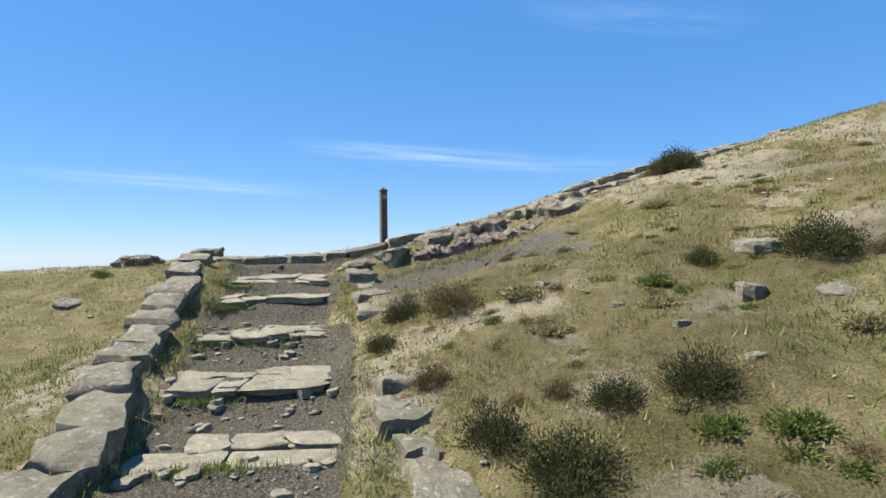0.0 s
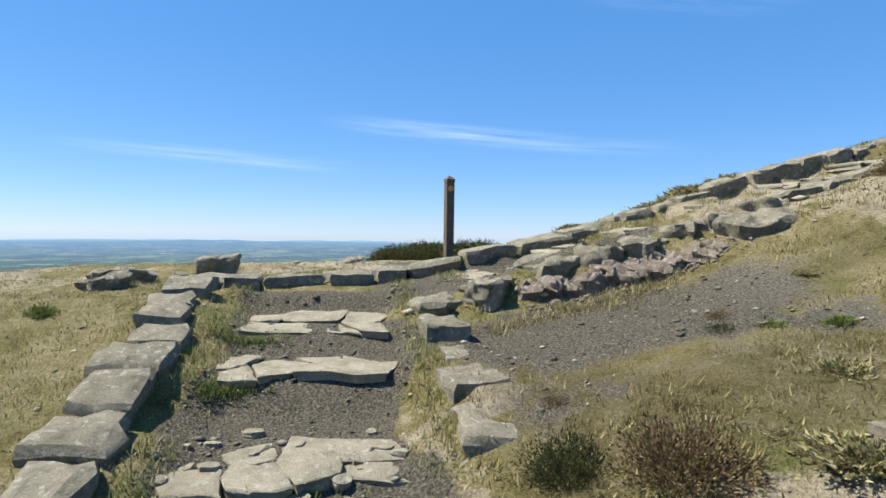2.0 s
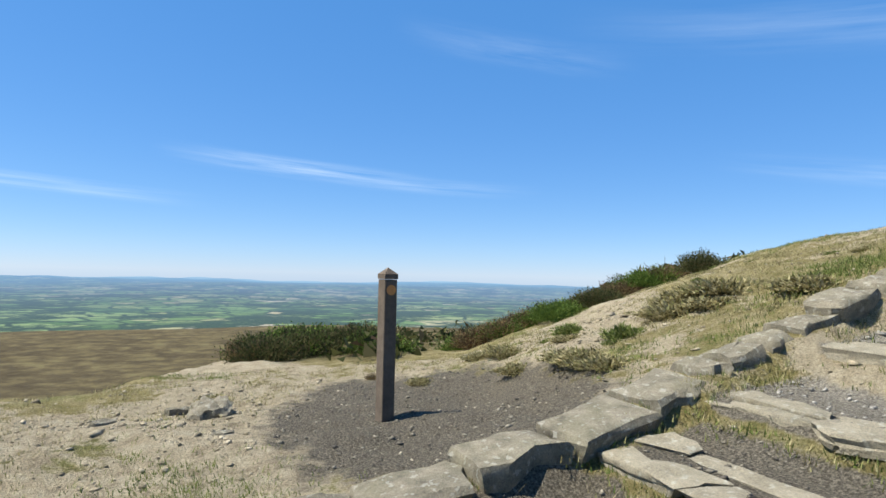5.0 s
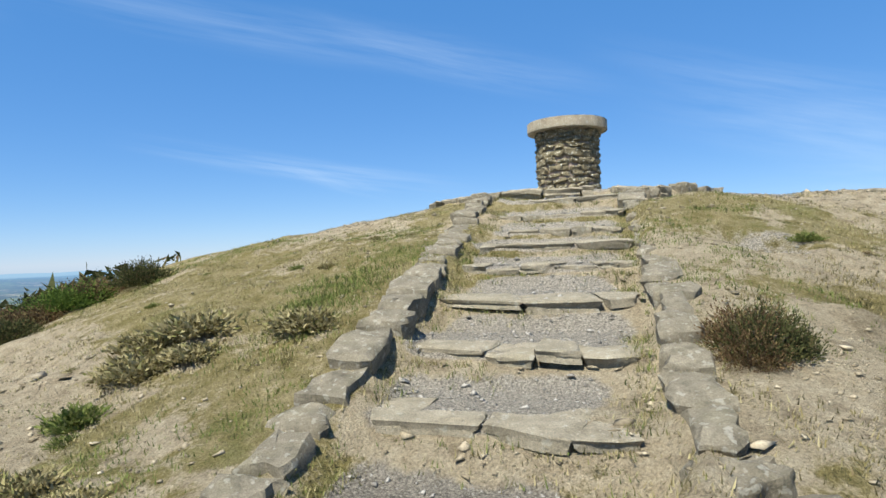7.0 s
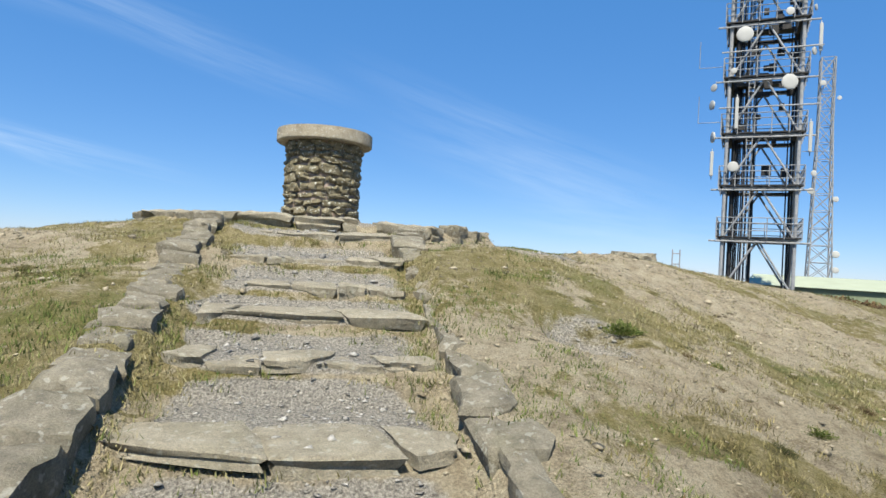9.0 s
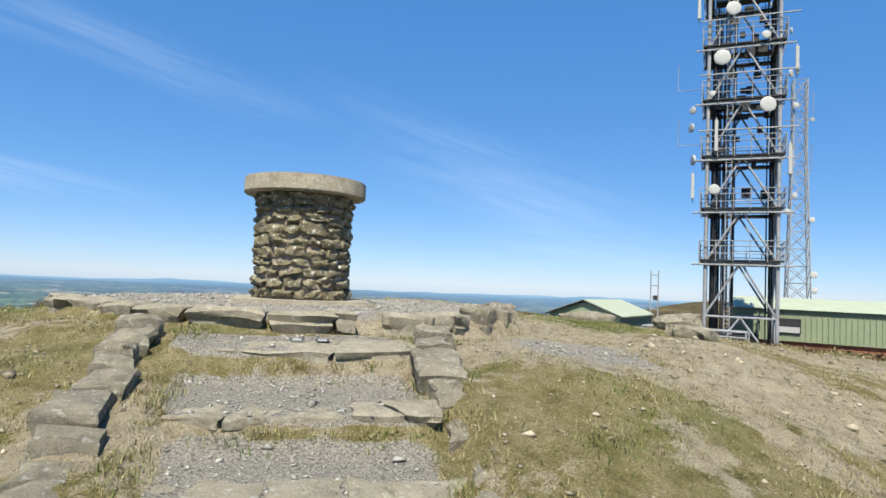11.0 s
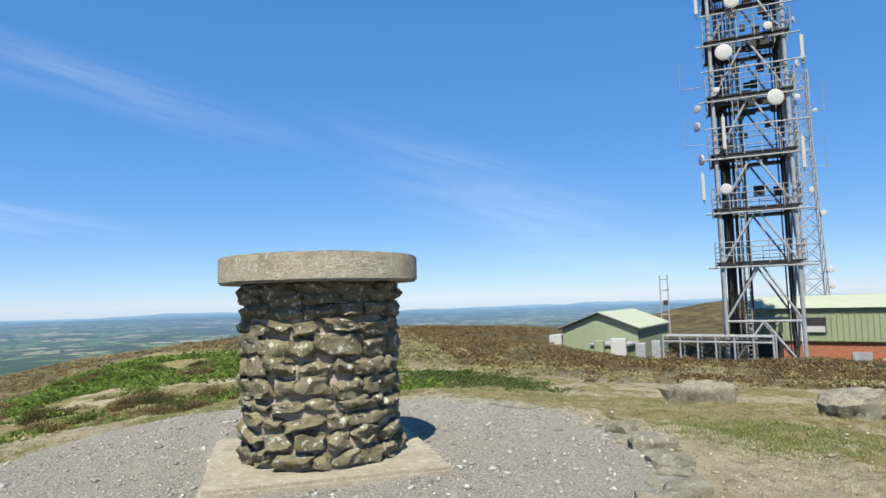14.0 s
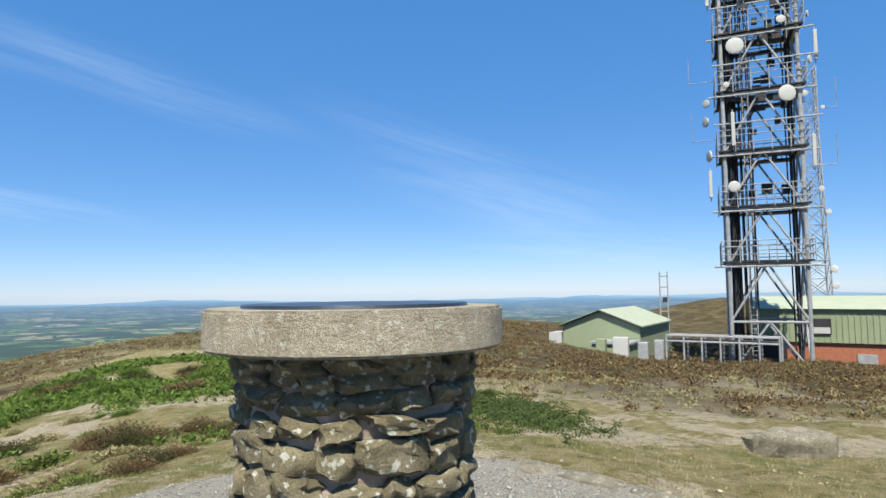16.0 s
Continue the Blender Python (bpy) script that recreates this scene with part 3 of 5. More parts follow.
def kerb_run(points, label, seed, width=(0.24, 0.34), length=(0.32, 0.56), lift=0.07, depth=0.3, material=None, follow=0.4, jag=0.03, uneven=0.04):
    """A row of fitted rough stones along a line: x, y and, where given, the level of their tops."""
    rnd = random.Random(seed)
    top = tagged(new("stone_kerb"), label, "kerb", "", "structure")
    pts = [Vector((p[0], p[1], p[2] if len(p) > 2 else hz(p[0], p[1]) + lift)) for p in points]
    runs = [0.0]
    for p, q in zip(pts, pts[1:]):
        runs.append(runs[-1] + (q.xy - p.xy).length)

    def along(s):
        for n in range(len(pts) - 1):
            if s <= runs[n + 1] or n == len(pts) - 2:
                f = (s - runs[n]) / max(1e-6, runs[n + 1] - runs[n])
                d = (pts[n + 1] - pts[n])
                flat = Vector((d.x, d.y, 0))
                return pts[n].lerp(pts[n + 1], f), flat.normalized(), d.z / max(1e-6, flat.length)

    top.location = pts[0]
    s, gap = 0.0, 0.004
    while s < runs[-1] - 0.12:
        ln = min(rnd.uniform(*length), runs[-1] - s)
        (p0, d0, _), (p1, d1, _), (pm, dm, grade) = along(s), along(s + ln), along(s + ln / 2)
        w = rnd.uniform(*width) / 2
        n0, n1 = Vector((d0.y, -d0.x, 0)), Vector((d1.y, -d1.x, 0))
        j = lambda: Vector((rnd.uniform(-jag, jag), rnd.uniform(-jag, jag), 0))
        shift = rnd.uniform(-0.03, 0.03)
        corners = [p0 + d0 * gap - n0 * (w + shift) + j(), p1 - d1 * gap - n1 * (w + shift) + j(), p1 - d1 * gap + n1 * (w - shift) + j(), p0 + d0 * gap + n0 * (w - shift) + j()]
        corners.reverse()
        plan = [(c.x - top.location.x, c.y - top.location.y) for c in corners]
        sl = grade * follow + rnd.uniform(-1.5, 1.5) * uneven
        cross = rnd.uniform(-1.5, 1.5) * uneven
        shaped_stone("stone", plan, pm.z - top.location.z + rnd.uniform(-uneven, uneven), depth, material or KERB, top, rnd, 0.018,
                     (dm.x * sl + dm.y * cross, dm.y * sl - dm.x * cross), 0.24)
        s += ln
    return top


def rnd_tilt(n):
    return 7 * math.sin(n * 12.9)


LOW_KERB = [(4.6, -0.50), (3.5, -0.52), (2.7, -0.60), (2.0, -0.645), (1.2, -0.68), (0.5, -0.72), (-0.2, -0.76)]
kerb_run([(x, y, low_line(x) + 0.12) for x, y in LOW_KERB] + [(-0.75, -0.80, 0.345), (-1.0, -0.84, 0.35)],
         "row of grey lichened kerb stones edging the lower steps", 1, (0.25, 0.33), (0.24, 0.5), depth=0.32, follow=0.8, jag=0.018, uneven=0.02)
kerb_run([(-1.08, -0.92, 0.345), (-1.12, -0.4, 0.345), (-1.15, -0.1, 0.35), (-1.27, 0.4, 0.375), (-1.36, 0.75, 0.415), (-1.33, 1.15, 0.50), (-1.32, 1.55, 0.59), (-1.38, 1.97, 0.66), (-1.47, 2.35, 0.76), (-1.51, 2.66, 0.86)],
         "grey stone kerb curving round the landing", 2, (0.29, 0.36), (0.32, 0.52), depth=0.3, follow=0.8, jag=0.012, uneven=0.018)
kerb_run([(-1.51, 2.66, 0.86), (-1.50, 3.4, 1.075), (-1.50, 3.95, 1.245), (-1.54, 4.68, 1.45), (-1.60, 5.4, 1.645), (-1.67, 6.2, 1.84), (-1.78, 7.1, 2.05), (-1.86, 7.9, 2.28), (-1.93, 8.65, 2.47)],
         "dark-sided stone kerb climbing beside the upper steps", 3, (0.21, 0.31), (0.16, 0.38), depth=0.3, follow=0.7, jag=0.03, uneven=0.034)
kerb_run([(0.22, 3.25, 1.02), (0.15, 3.8, 1.15), (0.13, 4.8, 1.46), (0.09, 5.43, 1.61), (0.04, 6.4, 1.84), (0.0, 7.43, 2.08), (-0.05, 7.9, 2.25), (-0.06, 8.3, 2.36), (-0.02, 8.8, 2.44)],
         "flat stone kerb sunk in grass beside the upper steps", 4, (0.17, 0.3), (0.2, 0.5), depth=0.26, follow=0.8, jag=0.03, uneven=0.022)
kerb_run([(4.55, 0.98), (3.95, 0.93), (3.1, 0.87)], "broken line of pale stones along the lower path", 5, (0.18, 0.28), (0.16, 0.36), 0.05)
kerb_run([(1.95, 0.90, -0.08), (1.35, 0.89, 0.02), (0.85, 0.87, 0.13), (0.5, 0.84, 0.22)], "pale stones edging the landing", 6, (0.16, 0.28), (0.26, 0.5))
def ring_line(a, b, z):
    return [(PLAT[0] + RING_X * math.cos(radians(k)), PLAT[1] + RING_Y * math.sin(radians(k)), PLAT_Z + z) for k in range(a, b, 7)]


kerb_run(ring_line(200, 290, 0.03), "long flat slabs edging the gravel platform above the steps", 7, (0.26, 0.36), (0.36, 0.7), depth=0.15, material=TREAD, jag=0.02, uneven=0.012)
kerb_run(ring_line(290, 314, 0.035), "flat slabs edging the gravel platform beside the top step", 17, (0.24, 0.32), (0.24, 0.44), depth=0.2, material=TREAD, jag=0.03, uneven=0.02)
kerb_run(ring_line(315, 376, 0.045), "rough upright stones edging the gravel platform", 8, (0.2, 0.32), (0.13, 0.3), depth=0.24, jag=0.05)
kerb_run(ring_line(378, 420, 0.015), "sunken flat stones at the far edge of the platform", 9, (0.2, 0.3), (0.3, 0.6), depth=0.2, jag=0.05)


def flight(name, label, fronts, across, along_x, line, seed, deep, cols, row_choice, jut, thick, sunk):
    """Steps of cracked flagstones: every tread's front is a strip of fitted irregular flags that juts a little over its riser."""
    rnd = random.Random(seed)
    top = tagged(new(name), label, "steps", kind="structure")
    for f in fronts:
        lo, hi = across(f)
        d, rows = rnd.uniform(*deep), rnd.choice(row_choice)
        if not along_x and f > 3.6:
            d, rows = (0.36 if f > 8 else d * 0.62), 1
        if along_x and f < 1:
            d, rows = 0.5, 2
        grid = []
        for r in range(rows + 1):
            n = cols
            line_pts = []
            for c in range(n + 1):
                u = lo + (hi - lo) * (c + (rnd.uniform(-0.36, 0.36) if 0 < c < n else rnd.uniform(-0.25, 0.25))) / n
                v = -jut + (d + jut) * r / rows + rnd.uniform(-0.07, 0.06)
                line_pts.append((u, v))
            grid.append(line_pts)
        for r in range(rows):
            c = 0
            while c < cols:
                e = min(cols, c + (2 if rnd.random() < 0.35 else 1))
                if rnd.random() < (((0.03 if f < 1.2 else 0.3) if along_x else 0.28) if r > 0 else (0.15 if along_x and f > 2 else 0.015)):
                    c = e
                    continue
                quad = [grid[r][c], grid[r][e], grid[r + 1][e], grid[r + 1][c]]
                cu, cv = sum(q[0] for q in quad) / 4, sum(q[1] for q in quad) / 4
                quad = [(cu + (q[0] - cu) * 0.985, cv + (q[1] - cv) * 0.985) for q in quad]
                plan = [(f - v, u) for u, v in quad] if along_x else [(u, f + v) for u, v in quad]
                tilt = (-0.06, rnd.uniform(-0.03, 0.03)) if along_x else (rnd.uniform(-0.03, 0.03), 0.06)
                shaped_stone("step_slab", plan, line(f) - sunk + 0.06 * cv + rnd.uniform(-0.024, 0.014), rnd.uniform(*thick) if r == 0 else 0.06, TREAD, top, rnd, 0.010, tilt, 0.1)
                c = e
    return top


flight("lower_steps", "worn pale flagstone steps set in dark gravel", LOW_FRONTS, lambda f: (-0.36, 0.57), True, low_line, 11, (0.34, 0.5), 4, [2, 2], 0.02, (0.04, 0.06), 0.0)
flight("upper_steps", "worn pale flagstone steps climbing to the summit", UP_FRONTS, lambda f: (-1.28 - 0.06 * max(f - 3.5, 0) + 0.16 * max(2.6 - f, 0), -0.03 - 0.02 * (f - 3) + (0.08 if f < 3 else 0.0)), False, up_line, 12, (0.28, 0.42), 5, [2, 2, 3], 0.03, (0.06, 0.10), 0.0)



def block(name, label, x, y, top_z, w, d, h, yaw, seed, material=None, tilt=(0.0, 0.0), group="boulders beside the steps"):
    """A squarish, flat-topped, undercut boulder."""
    rnd = random.Random(seed)
    n = 6
    plan = []
    for k in range(n):
        a = 2 * math.pi * (k + rnd.uniform(-0.2, 0.2)) / n
        q = 1 / (abs(math.cos(a)) ** 3 + abs(math.sin(a)) ** 3) ** (1 / 3)
        plan.append((0.5 * w * q * math.cos(a) * rnd.uniform(0.85, 1.1), 0.5 * d * q * math.sin(a) * rnd.uniform(0.85, 1.1)))
    ob = shaped_stone(name, plan, 0.0, h, material or KERB, None, rnd, 0.022, tilt, 0.2)
    bm = bmesh.new()
    bm.from_mesh(ob.data)
    bmesh.ops.subdivide_edges(bm, edges=bm.edges[:], cuts=2, use_grid_fill=True)
    bmesh.ops.smooth_vert(bm, verts=bm.verts[:], factor=0.12, use_axis_x=True, use_axis_y=True, use_axis_z=True)
    off = Vector((seed * 1.3, seed * 2.1, 0))
    bm.normal_update()
    for v in bm.verts:
        v.co += v.normal * (0.022 * noise.noise(v.co * 5 + off) + 0.018 * noise.noise(v.co * 13 + off) + 0.013 * noise.noise(v.co * 34 + off)) * min(1.0, 2.5 * max(w, d))
        if material == PUDDING:
            v.co += v.normal * (0.03 * noise.noise(v.co * 21 + off) + 0.022 * noise.noise(v.co * 47 + off))
    for f in bm.faces:
        f.smooth = True
    bm.to_mesh(ob.data)
    bm.free()
    ob.data.set_sharp_from_angle(angle=radians(38))
    ob.location, ob.rotation_euler = (x, y, top_z), (0, 0, radians(yaw))
    return tagged(ob, label, "boulder", group)


for n, (x, y, z, w, d, h, yaw) in enumerate([(0.22, 0.86, 0.285, 0.44, 0.32, 0.22, 15), (0.17, 1.20, 0.395, 0.5, 0.36, 0.22, -10), (0.08, 1.62, 0.535, 0.52, 0.4, 0.28, 28), (0.15, 1.97, 0.63, 0.44, 0.36, 0.26, 20),
                                             (0.14, 2.24, 0.69, 0.5, 0.38, 0.28, 10), (0.12, 2.56, 0.78, 0.56, 0.32, 0.24, 5), (0.16, 2.84, 0.85, 0.52, 0.34, 0.26, 14), (0.22, 3.12, 0.95, 0.44, 0.34, 0.28, -10)]):
    block("boulder", "mossy grey boulder retaining the steps" if n == 1 else "flat worn grey boulder retaining the steps", x, y, z, w, d, h, yaw, 60 + n, None, (rnd_tilt(n) / 90, 0.1 + rnd_tilt(n + 3) / 90))
for n, (x, y, z, w, d, h, yaw) in enumerate([(0.30, 1.52, 0.40, 0.3, 0.26, 0.24, -14), (0.34, 1.68, 0.42, 0.34, 0.3, 0.24, 26), (0.36, 1.86, 0.47, 0.32, 0.28, 0.24, -30), (0.40, 2.03, 0.51, 0.34, 0.3, 0.26, 8), (0.42, 2.21, 0.54, 0.36, 0.3, 0.26, -18),
                                             (0.46, 2.39, 0.58, 0.34, 0.3, 0.28, 14), (0.48, 2.56, 0.62, 0.36, 0.3, 0.3, -6), (0.52, 2.72, 0.66, 0.36, 0.32, 0.3, 22)]):
    block("boulder", "crumbling pinkish conglomerate rock below the boulders", x, y, z, w, d, h, yaw, 80 + n, PUDDING, (-0.2, 0.12), "conglomerate rocks")
block("boulder", "big mossy overhanging rock above dark gravel", 0.50, 2.92, 0.85, 0.5, 0.5, 0.36, 10, 88, None, (-0.1, 0.1))
for n, (x, y, w, d, h, yaw) in enumerate([(-2.1, -0.97, 0.40, 0.44, 0.17, 10), (-0.78, -1.52, 0.42, 0.34, 0.07, 30), (-1.3, -1.55, 0.62, 0.4, 0.08, -20), (-1.75, -1.75, 0.5, 0.36, 0.10, 40), (-2.0, -1.3, 0.3, 0.2, 0.06, 5), (-3.6, 0.35, 0.5, 0.3, 0.1, 20)]):
    block("rock", "grey outcropping rock on worn ground", x, y, hz(x, y) + h, w, d, h * 2.0, yaw, 90 + n, None, (0.1 * math.sin(n), 0.12), "rocks behind the landing")
# boulders on the summit grass
for n, (x, y, w, d, h, yaw, lbl) in enumerate([
        (3.5, 14.3, 1.1, 0.36, 0.27, -20, "long grey boulder on the grass"),
        (4.21, 12.71, 0.8, 0.5, 0.25, -15, "pale grey boulder in dry grass"),
        (3.25, 10.75, 0.55, 0.38, 0.15, -30, "low flat boulder with a dark hollow end")]):
    block("boulder", lbl, x, y, hz(x, y) + h, w, d, h * 1.7, yaw, 140 + n, None, (0.12 * math.sin(2.0 * n), 0.06), "boulders on the summit")


# ---- toposcope: stone drum under a round concrete table ----
def drum(bm, r0, r1, z0, z1, seg=48):
    bmesh.ops.create_cone(bm, segments=seg, radius1=r0, radius2=r1, depth=z1 - z0, cap_ends=True, matrix=Matrix.Translation((0, 0, (z0 + z1) / 2)))


topo = tagged(new("toposcope"), "round rubble-stone toposcope with a concrete table top", "viewpoint table")
topo.location = (TOPO[0], TOPO[1], PLAT_Z)
bm = bmesh.new()
rows = []
for i in range(25):
    z = -0.1 + 1.26 * i / 24
    rows.append([])
    for k in range(72):
        a = 2 * math.pi * k / 72
        q = 0.468 + 0.026 * noise.noise(Vector((5 * math.cos(a), 5 * math.sin(a), 9 * z))) + 0.012 * noise.noise(Vector((14 * math.cos(a), 14 * math.sin(a), 25 * z)))
        rows[-1].append(bm.verts.new((q * math.cos(a), q * math.sin(a), z)))
for r0, r1 in zip(rows, rows[1:]):
    for k in range(72):
        bm.faces.new((r0[k], r0[(k + 1) % 72], r1[(k + 1) % 72], r1[k]))
part("mortar_core", bm, MORTAR, topo, "pinkish mortar drum")
bm = bmesh.new()
drum(bm, 0.65, 0.65, 1.15, 1.32, 96)
bmesh.ops.bevel(bm, geom=[e for e in bm.edges if abs(e.verts[0].co.z - e.verts[1].co.z) < 1e-4 and len(e.link_faces) == 2 and abs(e.link_faces[0].normal.z - e.link_faces[1].normal.z) > 0.5], offset=0.012, segments=2, affect="EDGES")
part("table_top", bm, CONCRETE, topo, "pitted pale concrete disc")
bm = bmesh.new()
drum(bm, 0.50, 0.495, 1.318, 1.334, 64)
part("dial_plate", bm, BRASS, topo, "dark metal direction plate")
bm = bmesh.new()
bmesh.ops.create_cube(bm, size=1.0, matrix=pose(0, 0, 0.0, 0, 0, 6) @ Matrix.Diagonal((1.42, 1.36, 0.09, 1)))
bmesh.ops.bevel(bm, geom=bm.edges[:], offset=0.02, segments=2, affect="EDGES")
part("plinth", bm, CONCRETE, topo, "square concrete base slab")
WALL_MESHES = [lump_mesh("wall_stone", 100 + n, WALLSTONE, 0.17, 3.4) for n in range(12)]
rnd = random.Random(5)
z = 0.05
while z < 1.13:
    course = rnd.uniform(0.085, 0.125)
    lens = [rnd.uniform(0.12, 0.30) for _ in range(15)]
    turn, a = 2 * math.pi / sum(lens), rnd.uniform(0, 6.28)
    for ln in lens:
        c, hgt, wide = a + ln * turn / 2, course * rnd.uniform(0.78, 1.0), ln * turn * 0.5
        put("stone", rnd.choice(WALL_MESHES), topo, 0.448 * math.cos(c), 0.448 * math.sin(c), min(1.15, z + hgt + rnd.uniform(-0.018, 0.018)),
            wide * 0.94, rnd.uniform(0.12, 0.18), hgt, math.degrees(c) + 90, rnd.uniform(-8, 8), rnd.uniform(-11, 11))
        a += ln * turn
    z += course

for x in (-0.93, -0.77):
    plate = tagged(new("metal_plate"), "small pale metal plate with dark edge bars on the top step", "plate", "plates on the top step")
    plate.location = (x, 8.46, up_line(8.22) + 0.018)
    bm = bmesh.new()
    bmesh.ops.create_cube(bm, size=1.0, matrix=Matrix.Diagonal((0.06, 0.06, 0.01, 1)))
    bmesh.ops.bevel(bm, geom=bm.edges[:], offset=0.003, segments=1, affect="EDGES")
    part("face", bm, STEEL, plate)
    for side in (-0.036, 0.036):
        bm = bmesh.new()
        bmesh.ops.create_cube(bm, size=1.0, matrix=Matrix.Translation((side, 0, 0.003)) @ Matrix.Diagonal((0.009, 0.07, 0.014, 1)))
        part("edge_bar", bm, BRASS, plate, "dark edge bar")

# ---- waymark post ----
pt = tagged(new("waymark_post"), "short dark square wooden waymark post with pointed top", "waymark post")
pt.location = (-2.882, 1.413, 0.408)
pt.rotation_euler = (0, 0, radians(103))
bm = bmesh.new()
bmesh.ops.create_cube(bm, size=1.0, matrix=Matrix.Translation((0, 0, 0.36)) @ Matrix.Diagonal((0.094, 0.094, 1.04, 1)))
bmesh.ops.bevel(bm, geom=bm.edges[:], offset=0.004, segments=1, affect="EDGES")
part("shaft", bm, POSTWOOD, pt)
bm = bmesh.new()
bmesh.ops.create_cube(bm, size=1.0, matrix=Matrix.Translation((0, 0, 0.90)) @ Matrix.Diagonal((0.1, 0.1, 0.035, 1)))
tip = bmesh.ops.create_cone(bm, segments=4, radius1=0.072, radius2=0.002, depth=0.045, cap_ends=True, matrix=pose(0, 0, 0.938, 0, 0, 45))
part("cap", bm, POSTWOOD, pt, "pyramid cap above a sawn groove")
bm = bmesh.new()
bmesh.ops.create_cone(bm, segments=24, radius1=0.034, radius2=0.034, depth=0.006, cap_ends=True, matrix=pose(0, -0.049, 0.81, 90))
part("waymark_disc", bm, DISC, pt, "round orange waymark disc")


# ---- telecom tower and compound on the moor ----
def beam(bm, a, b, r, seg=6):
    a, b = Vector(a), Vector(b)
    d = b - a
    m = Matrix.Translation((a + b) / 2) @ d.to_track_quat("Z", "Y").to_matrix().to_4x4()
    bmesh.ops.create_cone(bm, segments=seg, radius1=r, radius2=r, depth=d.length, cap_ends=True, matrix=m)


def box(bm, x, y, z, sx, sy, sz, yaw=0.0):
    """A box that stands on z."""
    bmesh.ops.create_cube(bm, size=1.0, matrix=pose(x, y, z + sz / 2, 0, 0, yaw) @ Matrix.Diagonal((sx, sy, sz, 1)))


def one_beam(name, a, b, r, material, parent, seg=6):
    bm = bmesh.new()
    beam(bm, a, b, r, seg)
    return part(name, bm, material, parent)


def dish(parent, x, y, z, r, yaw, deep=0.3):
    r *= 0.88
    """A drum antenna: shroud with a slightly domed face, on a pipe bracket."""
    bm = bmesh.new()
    q = pose(x, y, z, 90, 0, yaw)
    bmesh.ops.create_cone(bm, segments=20, radius1=r * 0.92, radius2=r, depth=deep * r, cap_ends=True, matrix=q)
    bmesh.ops.create_uvsphere(bm, u_segments=16, v_segments=8, radius=r * 0.98, matrix=q @ Matrix.Translation((0, 0, deep * r / 2)) @ Matrix.Diagonal((1, 1, 0.14, 1)))
    ob = part("dish", bm, DISHWHITE, parent, "round white drum antenna")
    return ob


def panel(parent, x, y, z, h):
    bm = bmesh.new()
    box(bm, x, y, z, 0.3, 0.2, h)
    bmesh.ops.bevel(bm, geom=bm.edges[:], offset=0.05, segments=1, affect="EDGES")
    beam(bm, (x, y + 0.25, z - 0.3), (x, y + 0.25, z + h + 0.3), 0.05)
    part("panel_antenna", bm, DISHWHITE, parent, "slim white panel antenna")


